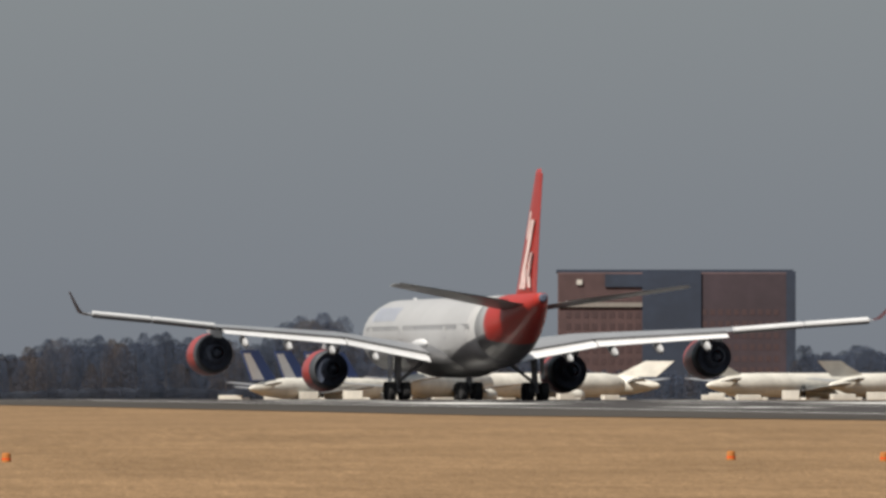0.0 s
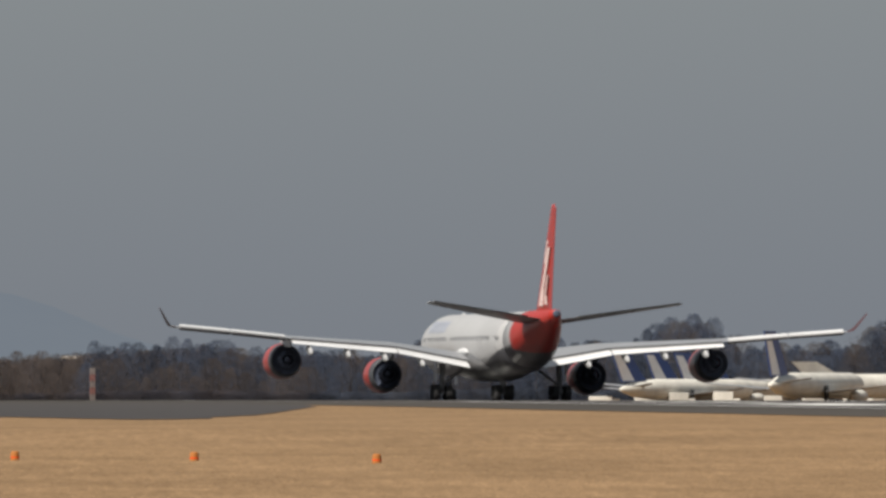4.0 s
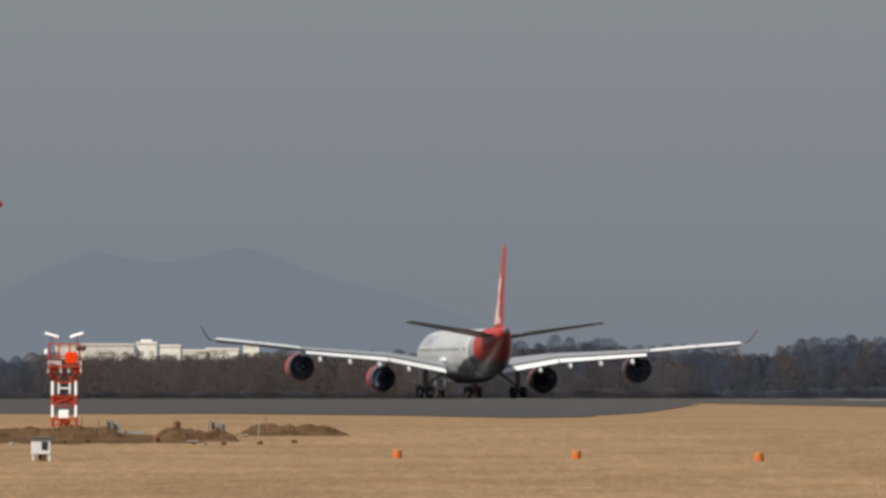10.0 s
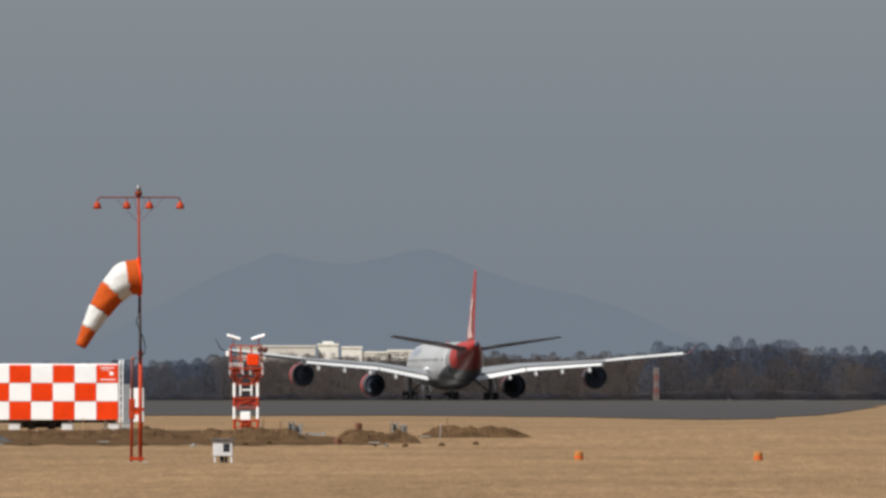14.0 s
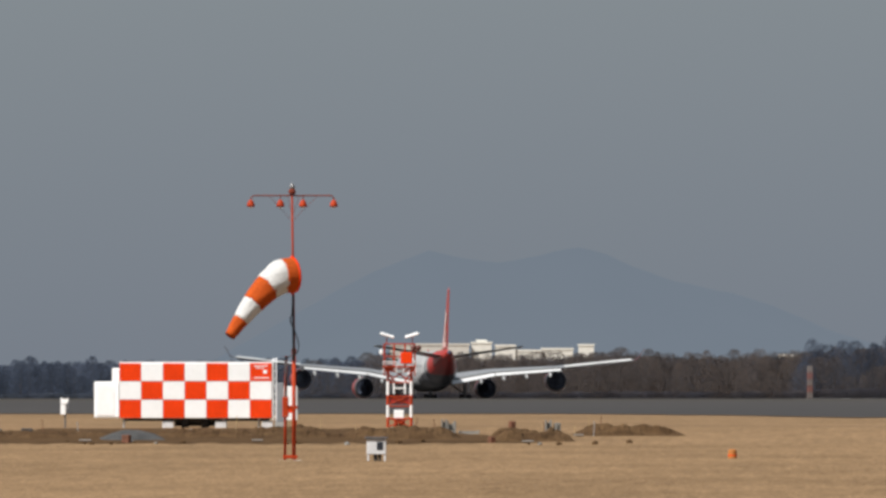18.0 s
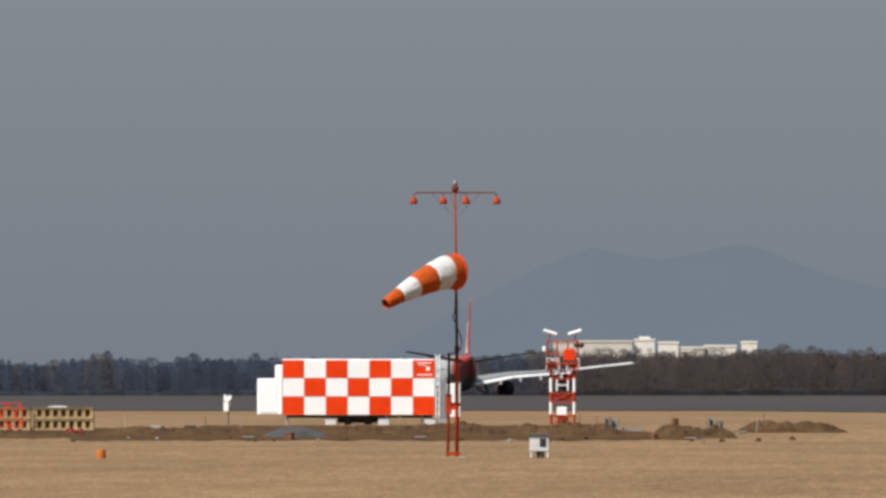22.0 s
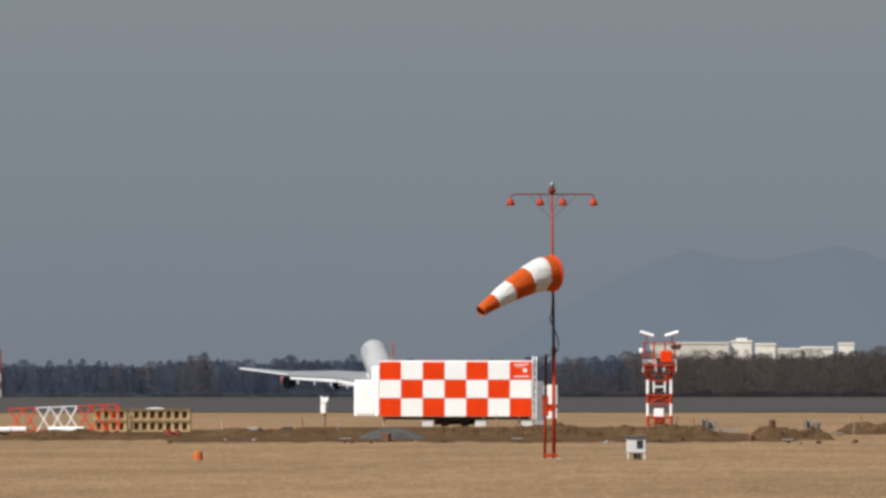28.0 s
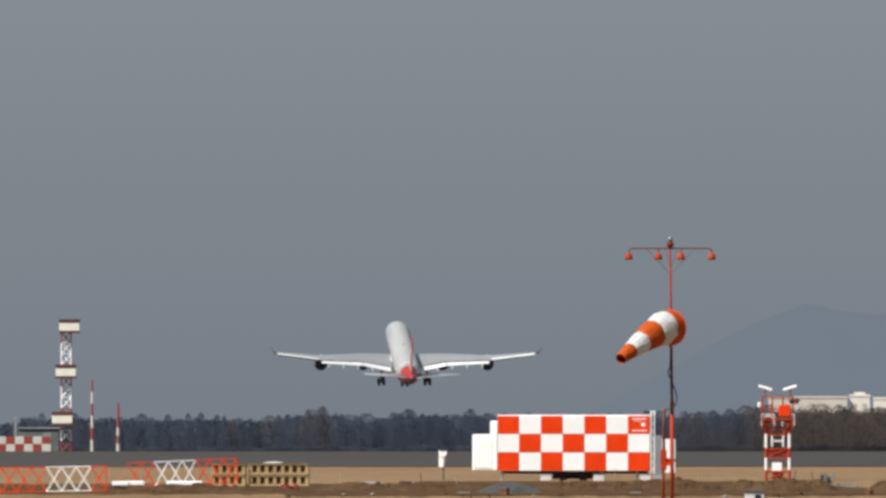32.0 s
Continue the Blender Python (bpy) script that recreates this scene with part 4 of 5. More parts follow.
def build_hut():
    t = thing("instrument_box", at(1126, 330.8, -5), "small pale grey instrument box on legs in dry grass", "instrument box")
    body = part("body", box(B(), -0.235, 0.235, -0.2, 0.2, 0.16, 0.54, 0.012), HUT_GREY, t, "chalky pale grey body")
    part("lid", box(B(), -0.28, 0.28, -0.25, 0.25, 0.54, 0.58, 0.01), LID_GREY, t, "dark grey flat lid")
    part("window", box(B(), 0.01, 0.16, -0.212, -0.199, 0.27, 0.46), GLASS, body, "dark window")
    for x, y in itertools.product((-0.2, 0.2), (-0.16, 0.16)):
        part("leg", box(B(), x - 0.022, x + 0.022, y - 0.022, y + 0.022, -0.05, 0.16), HUT_GREY, t)
    part("conduit", tube(B(), [(-0.02, -0.1, -0.05), (-0.02, -0.1, 0.16)], 0.05, 8), TYRE, t, "dark cable conduit")
    part("conduit", tube(B(), [(0.08, -0.1, -0.05), (0.08, -0.1, 0.16)], 0.035, 8), TYRE, t, "dark cable conduit")


def build_sensor():
    d = 488.7
    t = thing("sensor_post", at(572, d, -5), "slim sensor post with a white head box", "sensor post")
    part("post", tube(B(), [(0.07, 0, -0.05), (0.07, 0, 0.55)], 0.03, 8), LID_GREY, t, "dark grey post")
    part("head_box", box(B(), -0.09, 0.09, -0.1, 0.1, 0.46, 0.84, 0.02), WHITE, t, "white head box")
    hood = loft(B(), [[Vector((x, y, z)) for x, z in ((-0.09, 0.842), (0.12, 0.842), (0.18, 0.93), (0.18, 1.05), (0.02, 1.02), (-0.09, 1.08))] for y in (-0.12, 0.12)])
    part("hood", hood, WHITE, t, "white notched hood")
    part("side_box", box(B(), 0.095, 0.15, -0.06, 0.06, 0.66, 0.83, 0.01), STEEL, t)


def build_markers():
    bm = revolve(B(), [(0, 0.10), (0.02, 0.125), (0.06, 0.115), (0.22, 0.105), (0.26, 0.085), (0.265, 0.03)], 12, Matrix.Rotation(radians(90), 4, "X"), True)
    me = finish("edge_marker", bm, MARK_ORANGE, True)
    for b, d in ((350.5, 327), (1756, 342), (2073, 337), (2396, 325), (3678, 333), (3949, 326)):
        ob = new("edge_marker", me)
        ob.matrix_world = at(b, d, 0, -0.03)
        tagged(ob, "small orange plastic taxiway edge marker in the grass", "marker", "edge markers")
        part("band", revolve(B(), [(0.1, 0.114), (0.13, 0.112)], 12, Matrix.Rotation(radians(90), 4, "X")), ORANGE, ob, "darker orange band")


def mound(b0, b1, d, depth, height, material, label, seed, name="soil_mound"):
    """A low heap from bearing b0 to b1."""
    x0, x1 = side(b0, d), side(b1, d)
    nx, ny = max(10, int((x1 - x0) / 0.12)), 12
    bm = B()
    grid = []
    for i in range(nx + 1):
        row = []
        for j in range(ny + 1):
            u, v = i / nx, j / ny
            x, y = x0 + (x1 - x0) * u, d + depth * (v - 0.5)
            env = (min(1, 5 * u, 5 * (1 - u)) ** 0.7 if material is SOIL else math.sin(math.pi * u) ** 0.7) * math.sin(math.pi * v) ** 0.8
            n1 = noise.noise((x * 0.55, y * 0.5, seed)) + 0.5 * noise.noise((x * 1.7, y * 1.5, seed + 4)) + 0.45 * noise.noise((x * 4.5, y * 3, seed + 8))
            row.append(bm.verts.new((x, y, ground_z(y) - 0.03 + height * env * (0.62 + (0.55 if material is SOIL else 0.14) * n1))))
        grid.append(row)
    for i in range(nx):
        for j in range(ny):
            bm.faces.new((grid[i][j], grid[i + 1][j], grid[i + 1][j + 1], grid[i][j + 1]))
    solid(name, bm, material, label, "soil heap" if material is SOIL else "gravel heap", group="heaps of the trench works")


def build_works():
    rng = random.Random(5)
    bm = B()
    rows = []
    for b in np.arange(-360, 1420, 12.0):
        near = 442 + 4 * noise.noise((b * 0.02, 0, 0)) + 2 * noise.noise((b * 0.09, 2, 0)) + (6 if b < 300 else 0) + max(0, b - 1200) * 0.012
        far = 483 + 3 * noise.noise((b * 0.03, 7, 0)) - max(0, b - 1180) * 0.15 - (8 if b < 520 else 0)
        rows.append([bm.verts.new((side(b, y), y, ground_z(y) + 0.02)) for y in np.linspace(near, far, 4)])
    for p, q in zip(rows, rows[1:]):
        for i in range(3):
            bm.faces.new((p[i], q[i], q[i + 1], p[i + 1]))
    solid("bare_soil", bm, SOIL, "strip of bare trampled brown soil along the trench", "soil", kind="structure")
    mound(-330, 360, 451.9, 10, 0.34, SOIL, "low bank of dug brown soil", 1)
    mound(330, 760, 458.4, 8, 0.36, SOIL, "low bank of dug brown soil", 2)
    mound(720, 1090, 458.4, 8, 0.42, SOIL, "low bank of dug brown soil", 3)
    mound(1060, 1278, 456.5, 8, 0.52, SOIL, "brown soil heap beside the lattice tower", 4)
    mound(1322, 1472, 449.5, 6, 0.68, SOIL, "steep brown soil heap", 5)
    mound(1474, 1668, 464.5, 6, 0.50, SOIL, "tapering brown soil heap at the trench's end", 6)
    mound(636, 752, 451.9, 5, 0.58, GRAVEL, "heap of dark grey gravel", 7, "gravel_mound")
    # stakes, pegs and scattered lumps along the trench
    for i in range(26):
        b = rng.uniform(-250, 1560)
        d = rng.uniform(461, 482)
        h = rng.uniform(0.25, 0.6)
        material, tone = rng.choice(((TIMBER, "bare timber"), (STEEL, "grey steel"), (RUST, "rusty"), (TIMBER, "bare timber")))
        bm = tube(B(), [(0, 0, -0.1), (rng.uniform(-.05, .05), 0, h)], 0.015, 6)
        solid("survey_stake", bm, material, tone + " survey stake in the dug soil", "stake", group="survey stakes", m=at(b, d))
    for b, d, w, h in ((1258, 469.2, 0.30, 0.42), (1246, 469.2, 0.18, 0.5), (1290, 468.2, 0.7, 0.12), (1430, 471.4, 0.22, 0.45), (1446, 471.4, 0.16, 0.34)):
        bm = B()
        for x in (-w / 2, w / 2 - 0.05):
            box(bm, x, x + 0.05, -0.12, 0.12, -0.05, h)
        box(bm, -w / 2 + 0.051, w / 2 - 0.051, -0.12, 0.12, -0.05, h * 0.28)
        box(bm, -w / 2 + 0.051, w / 2 - 0.051, 0.04, 0.10, h * 0.28 + 0.002, h * 0.8)
        solid("cable_pit_frame", bm, OLD_CONCRETE, "stained grey concrete pit frame set in the trench", "pit frame", group="pit frames", m=at(b, d, rng.uniform(-20, 20)))
    for b, d, w, h, tone, label in ((684, 443, 0.26, 0.28, RUST, "rusty red-brown steel drum box beside the gravel"), (1366, 452, 0.2, 0.62, RUST, "rusty red-brown cable drum crate on the heap"),
                                    (508, 468, 0.4, 0.2, BARK, "dark bundle of old boards in the trench"), (448, 470, 0.5, 0.16, OLD_CONCRETE, "grey sack lying in the trench"), (1330, 444, 0.2, 0.2, RUST, "rusty red-brown box at the heap's foot")):
        bm = box(B(), -w / 2, w / 2, -w / 2, w / 2, -0.05, h, 0.03)
        solid("site_box", bm, tone, label, "site box", group="boxes of the trench works", m=at(b, d, rng.uniform(-30, 30)))
    for b0, b1, d in ((1384, 1404, 443), (600, 622, 446), (905, 925, 446), (1476, 1492, 460)):
        bm = box(B(), 0, (b1 - b0) * d / FOCAL, -0.6, 0.6, 0, 0.05, 0.01)
        solid("site_board", bm, DULL_CREAM, "pale weathered board lying flat on the soil", "board", group="loose boards", m=at(b0, d, -4, 0.04))
    for i in range(26):
        b, d = rng.uniform(200, 1600), rng.uniform(437, 445.5)
        bm = B()
        bmesh.ops.create_icosphere(bm, subdivisions=1, radius=rng.uniform(0.05, 0.13))
        for v in bm.verts:
            v.co *= 1 + 0.35 * noise.noise(v.co * 12 + Vector((i, 0, 0)))
            v.co.z *= 0.7
        solid("soil_clod", bm, SOIL if i % 5 else OLD_CONCRETE, "loose clod of soil on the trampled grass" if i % 5 else "broken piece of concrete on the grass", "clod", group="clods", m=at(b, d, rng.uniform(0, 360), 0.03))


def build_frames():
    O, W = ORANGE, WHITE
    for b0, b1, d, lean, tones in ((18, 212, 458.4, 2.5, (O, O, W, W, W, O, O, O)), (-232, -20, 443, 1.0, (O, O, O, O, W, W, W, O))):
        k = d / FOCAL
        length = (b1 - b0) * k
        t = thing("mast_section", at(b0, d, -5, 0.12) @ pose(0, 0, 0, 0, -lean, 0), "orange and white lattice mast section lying on timber blocks", "mast section", "dismantled mast sections")
        lattice(t, length, 0.78, 8, tones, 0.017, "x")
    # Flat white slabs added for the bright lower chords of the mast sections.
    for b0, b1, d in ((-10, 20, 452), (86, 150, 453), (15, 48, 453)):
        bm = box(B(), 0, (b1 - b0) * 452 / FOCAL, -0.25, 0.25, 0, 0.15, 0.03)
        solid("chord_slab", bm, WHITE, "added white slab for the mast sections' lower chord", "sheet", m=at(b0, d, -4, 0.22), group="folded sheets")


def build_pallets():
    d = 465.0
    k = d / FOCAL
    for b0, b1, slots in ((166, 226, 4), (232, 338, 7)):
        w = (b1 - b0) * k
        t = thing("timber_crate", at((b0 + b1) / 2, d, -5), "pale timber slatted crate stacked two pallets high", "crate", "crates beside the mast sections")
        for r in range(2):
            z = 0.06 + r * 0.39
            for zz in (z, z + 0.315):
                part("rail", box(B(), -w / 2, w / 2, -0.4, -0.375, zz, zz + 0.07, 0.004), TIMBER, t, "horizontal board")
                part("rail", box(B(), -w / 2, w / 2, 0.375, 0.4, zz, zz + 0.07, 0.004), TIMBER, t, "horizontal board")
            # Backing block added inside; its colour stands for the shade in the slots.
            part("core", box(B(), -w / 2 + 0.05, w / 2 - 0.05, -0.30, 0.30, z + 0.01, z + 0.36), RUST, t, "red-brown backing for the shaded slots")
            for i in range(slots + 1):
                x = -w / 2 + 0.06 + i * (w - 0.12) / slots
                part("slat", box(B(), x - 0.06, x + 0.06, -0.374, 0.374, z, z + 0.378, 0.004), TIMBER, t, "upright block")
            for j in range(5):
                y = -0.36 + j * 0.18
                part("deck_board", box(B(), -w / 2, w / 2, y - 0.06, y + 0.06, z + 0.38, z + 0.388), TIMBER, t, "deck board")
        if slots == 7:
            bm = B()
            loft(bm, [[Vector((x, y * 0.4, 0.85 + h * max(0, 1 - abs(y)) ** 0.5)) for y in (-1, -0.6, 0, 0.6, 1)] for x, h in ((-0.3, 0.01), (-0.15, 0.03), (0.1, 0.035), (0.25, 0.025), (0.35, 0.01))])
            solid("tarpaulin", bm, WHITE, "crumpled white tarpaulin lying on the crate", "tarpaulin", m=at((b0 + b1) / 2 - 12, d, -5))


def build_bundles():
    """Coils of orange netting left on the soil."""
    for b, d, w in ((304, 456, 0.58), (80, 455, 0.42), (196, 455, 0.5)):
        rng = random.Random(b)
        t = thing("netting_coil", at(b, d, rng.uniform(-15, 15), 0.02), "crumpled coil of orange-red plastic netting on the soil", "netting", "netting coils")
        for k in range(4):
            pts = [((i / 9 - 0.5) * w * rng.uniform(0.9, 1.1), 0.1 * math.sin(i * 1.3 + k), 0.03 + 0.045 * k + 0.03 * math.sin(i * 0.9 + 2 * k)) for i in range(10)]
            part("fold", tube(B(), pts, 0.035, 6), FAR_RED, t, "rolled fold", True)


# ---------------------------------------------------------------- aerials and sheds across the taxiway
def build_aerials():
    d = 1513.0
    t = thing("glide_slope_mast", at(-92, d), "red and white lattice mast carrying three white aerial boxes", "mast")
    lattice(t, 14.4, 1.05, 12, [FAR_RED, WHITE, FAR_RED, FAR_RED, WHITE, WHITE, FAR_RED, FAR_RED, WHITE, WHITE, FAR_RED, FAR_RED], 0.07)
    for z, dx in ((13.3, 0.35), (8.3, -0.05), (3.1, -0.45)):
        box_part = part("aerial_box", box(B(), dx - 1.1, dx + 1.1, -1.5, -0.7, z, z + 0.95, 0.05), WARM_WHITE, t, "warm white aerial box")
        part("hood", box(B(), dx - 1.14, dx + 1.14, -1.55, -0.6, z + 0.96, z + 1.30), HOOD_RED, box_part, "dark red hood")
        part("tray", box(B(), dx - 1.14, dx + 1.14, -1.5, -0.6, z - 0.22, z), HOOD_RED, box_part)
    for b, h, w in ((-46, 7.9, 0.16), (0, 5.3, 0.20)):
        t = thing("monitor_mast", at(b, d - 9), "slender red and white banded mast", "mast", "monitor masts")
        n = 6
        for i in range(n):
            tone = FAR_RED if i in ((3, 4, 5) if w > 0.18 else (1, 3, 5)) else PINK_RED if w > 0.18 and i == 1 else CREAM if w < 0.18 else FAR_WHITE
            part("band", tube(B(), [(0, 0, h * i / n), (0, 0, h * (i + 1) / n)], w * (1.1 - 0.5 * i / n), 8, w * (1.02 - 0.5 * i / n)), tone, t, "red band" if tone in (FAR_RED, PINK_RED) else "white band")
    t = thing("equipment_shelter", at(-140, 1535), "grey sheet-metal equipment shelter by the mast", "shelter")
    part("wall", box(B(), -2.25, 2.25, 0, 3, 0, 2.55, 0.05), DULL_SHED, t, "grey wall")
    part("roof", box(B(), -2.4, 2.4, -0.2, 3.2, 2.55, 2.72, 0.03), SHED, t, "pale roof")
    part("stack", box(B(), -2.78, -2.42, 0, 0.4, 0, 3.9, 0.03), SHED, t, "pale stack")
    part("door", box(B(), 0.4, 1.4, -0.05, -0.005, 0.1, 2.1), SHED, t)
    t = thing("checkered_barrier", at(-166, 1503), "low red and white checkered barrier", "barrier")
    for i, j in itertools.product(range(6), range(2)):
        red = (i + j) % 2 == 0
        part("panel", box(B(), -2.95 + i * 0.98, -1.99 + i * 0.98, 0, 0.25, j * 0.84, 0.82 + j * 0.84, 0.03), FAR_RED if red else CREAM, t, "red panel" if red else "white panel")
    # red and white post further along the taxiway, colours dulled for the haze
    t = thing("marker_tower", at(1893, 1546), "narrow red and white marker tower before the woods, dulled for haze", "tower")
    lattice(t, 3.7, 0.42, 5, [TAN, PINK_RED, TAN, PINK_RED, TAN], 0.06)


# ---------------------------------------------------------------- far buildings
def build_hotel():
    d = 4440.0
    k = d / FOCAL
    blocks = ((1150, 1290, 609, 20), (1294, 1330, 606, 22), (1336, 1372, 611, 20), (1372, 1418, 620, 18), (1418, 1474, 617, 18), (1484, 1511, 610, 18), (1840, 1900, 628, 16))
    for b0, b1, top, deep in blocks:
        paint = FAR_WHITE if b0 in (1150, 1840) else BRIGHT_WALL
        h = (700 - top) * k + EYE + 2.4
        w = (b1 - b0) * k
        t = thing("white_building", pose(side((b0 + b1) / 2, d), d, -2.4, 0, 0, -5), "pale multi-storey building showing above the woods", "building", "far pale buildings")
        wall = part("wall", box(B(), -w / 2, w / 2, 0, deep, 0, h), paint, t, "pale rendered wall")
        part("parapet", box(B(), -w / 2 - 0.2, w / 2 + 0.2, -0.2, deep + 0.2, h, h + 0.7), paint, t)
        n = max(2, int(w / 4.2))
        for i in range(n):
            for z in np.arange(h - 3.0, h - 7.5, -3.2):
                x = -w / 2 + (i + 0.5) * w / n
                part("window", box(B(), x - 0.8, x + 0.8, -0.06, -0.005, z - 0.7, z + 0.7), CONCRETE, wall)
        if b0 == 1294:
            part("roof_plant", box(B(), -1.8, 1.8, 4, 8, h + 0.7, h + 1.4), paint, t)


def build_tower_block():
    d = 3730.0
    k = d / FOCAL
    t = thing("tower_block", at(3580, d, -10), "large red-brown and dark blue clad building beyond the apron", "building")
    w, h = 424 * k, (704 - 478) * k + 2.5
    x0 = -w / 2
    f = w / 424
    part("wall", box(B(), x0, x0 + w, 0, 40, 0, h, 0.3), BRICK_RED, t, "red-brown clad wall")
    part("blue_bay", box(B(), x0 + 152 * f, x0 + 258 * f, -0.8, -0.02, 0, h), BLUE_DARK, t, "dark blue glazed bay")
    part("blue_band", box(B(), x0 + 85 * f, x0 + 152 * f - 0.02, -0.5, -0.02, h - 26 * f, h - 3 * f), BLUE_DARK, t, "dark blue band")
    part("blue_band", box(B(), x0 + 258 * f + 0.02, x0 + 411 * f - 0.02, -0.3, -0.02, 0, h - 0.3), PLUM_DARK, t, "dark plum cladding")
    part("ledge", box(B(), x0 + 0.2, x0 + 152 * f - 0.02, -0.6, -0.02, h - 62 * f, h - 54 * f), DULL_CREAM, t, "pale stone ledge")
    part("corner_fin", box(B(), x0 + 411 * f, x0 + w + 0.6, -0.8, 4, 0, h + 0.3), BLUE_DARK, t, "dark blue corner")
    part("parapet", box(B(), x0 - 0.4, x0 + w - 0.02, 0.5, 39, h, h + 0.8), BLUE_DARK, t)
    part("roof_sign", box(B(), x0 + 34 * f, x0 + 44 * f, -0.5, -0.02, h - 22 * f, h - 13 * f), FAR_WHITE, t, "small pale sign")
    for r in range(8):
        for c in range(9):
            z = h - 8.5 - r * 3.2
            if z > 1:
                x = x0 + 3 + c * 2.4
                part("window", box(B(), x - 0.7, x + 0.7, -0.08, -0.005, z - 0.8, z + 0.8), DULL_PANE, t)
    for r in range(7):
        for c in range(10):
            z = h - 11 - r * 3.2
            if z > 1:
                x = x0 + 264 * f + c * 2.2
                part("window", box(B(), x - 0.7, x + 0.7, -0.36, -0.305, z - 0.8, z + 0.8), DULL_PANE, t)


def parked_jet(bearing, d, turn, size, tail_material, label, tall=4.4):
    """A parked airliner, nose along its own +y."""
    t = thing("parked_airliner", at(bearing, d, turn), label, "airliner", "parked airliners")
    L, r = 38 * size, 2.0 * size
    z = 3.6 * size
    prof = [(L * .5, .05), (L * .48, r * .5), (L * .44, r * .85), (L * .38, r), (-L * .24, r), (-L * .40, r * .72), (-L * .50, r * .25), (-L * .515, r * .08)]
    part("fuselage", revolve(B(), prof, 18, Matrix.Translation((0, 0, z)), True), CREAM, t, "white fuselage", True)
    def blade(thick, base, tip, a, b):
        """An upright fin plate: its chord at the base and at the tip, from height a to b."""
        return loft(B(), [[Vector((thick, y0, h)), Vector((-thick, y0, h)), Vector((-thick, y1, h)), Vector((thick, y1, h))] for (y0, y1), h in ((base, a), (tip, b))])
    top = z + r + tall * size
    part("fin", blade(0.15, (-L * .31, -L * .50), (-L * .45, -L * .58), z + r * .7, top), tail_material, t, "blue fin" if tail_material is BLUE_TAIL else "white fin")
    if tail_material is BLUE_TAIL:
        part("fin_sash", blade(0.20, (-L * .405, -L * .495), (-L * .515, -L * .568), z + r * .8, top - 0.7), WHITE, t, "white rear half of the fin")
    for s in (-1, 1):
        for nm, y0, y1, c0, c1, u, zz in (("wing", L * .12, -L * .08, L * .17, L * .05, 16 * size, z - r * .5), ("tailplane", -L * .38, -L * .46, L * .09, L * .04, 6 * size, z + r * .3)):
            rings = [[Vector((s * a, y, h + 0.2)), Vector((s * a, y - c, h + 0.1)), Vector((s * a, y - c, h)), Vector((s * a, y, h - 0.2))] for a, y, c, h in ((r * .7, y0, c0, zz), (u, y1, c1, zz + 0.08 * u))]
            part(nm, loft(B(), rings), JET_GREY, t)
        part("engine", revolve(B(), [(2.0 * size, .9 * size), (1.2 * size, 1.05 * size), (-1.5 * size, .9 * size), (-2.4 * size, .4 * size)], 14, Matrix.Translation((s * 5.5 * size, L * .1, z - 1.7 * size)), True), CREAM, t, "", True)
        part("gear_leg", tube(B(), [(s * 2.2 * size, -L * .03, 0), (s * 2.2 * size, -L * .03, z)], 0.35 * size, 6), TYRE, t)
    part("nose_leg", tube(B(), [(0, L * .38, 0), (0, L * .38, z)], 0.28 * size, 6), TYRE, t)


def build_apron():
    blue, lab = BLUE_TAIL, "white parked airliner with a blue tail on the far apron"
    for i, b in enumerate((2945, 3002, 3052, 3092)):  # a row standing one behind the other
        parked_jet(b, 3385 + 40 * i, -48, 1.35, blue, lab, 5.0)
    parked_jet(3172, 3300, -30, 1.6, blue, lab, 6.2)
    for i, (b, turn) in enumerate(((3325, -62), (3352, 58), (3800, -60), (3850, 62), (4010, -58))):
        parked_jet(b, 3440 + 30 * (i % 2), turn, 1.6, CREAM, "white parked airliner on the far apron", 1.9)
    t = thing("baggage_tug", at(3612, 3300, 80), "low orange baggage tug on the far apron", "tug")
    part("body", box(B(), -1.0, 1.0, -2.4, 2.4, 0.35, 1.25, 0.15), ORANGE, t, "orange body")
    part("seat", box(B(), -0.6, 0.6, -1.4, -0.8, 1.25, 1.9, 0.05), TYRE, t, "black seat")
    for y in (-1.5, 1.5):
        bm = B()
        wheel(bm, 0, y, 0.4, 0.4, 2.2)
        part("axle_wheels", bm, TYRE, t)
    # pale service vehicles and loading boxes between the aircraft
    rng = random.Random(9)
    for i in range(16):
        b = 2800 + i * 76 + rng.uniform(-18, 18)
        if 3515 < b < 3630:
            b += 115
        t = thing("service_truck", at(b, 3384 + rng.uniform(-30, 30), rng.uniform(-15, 15)), "white airport service truck parked on the apron", "truck", "apron vehicles")
        w = rng.uniform(5.5, 8)
        part("box_body", box(B(), -w / 2, w / 2 - 1.8, -1.2, 1.2, 0.8, rng.uniform(3.2, 4.4), 0.1), CREAM, t, "white box body")
        part("cab", box(B(), w / 2 - 1.75, w / 2, -1.1, 1.1, 0.7, 2.6, 0.2), CREAM, t, "white cab")
        for x in (-w * 0.3, w * 0.36):
            bm = B()
            wheel(bm, 0, 0, 0, 0.5, 2.2)
            bmesh.ops.transform(bm, matrix=pose(x, 0, 0.5, 0, 0, 90), verts=bm.verts)
            part("axle_wheels", bm, TYRE, t)


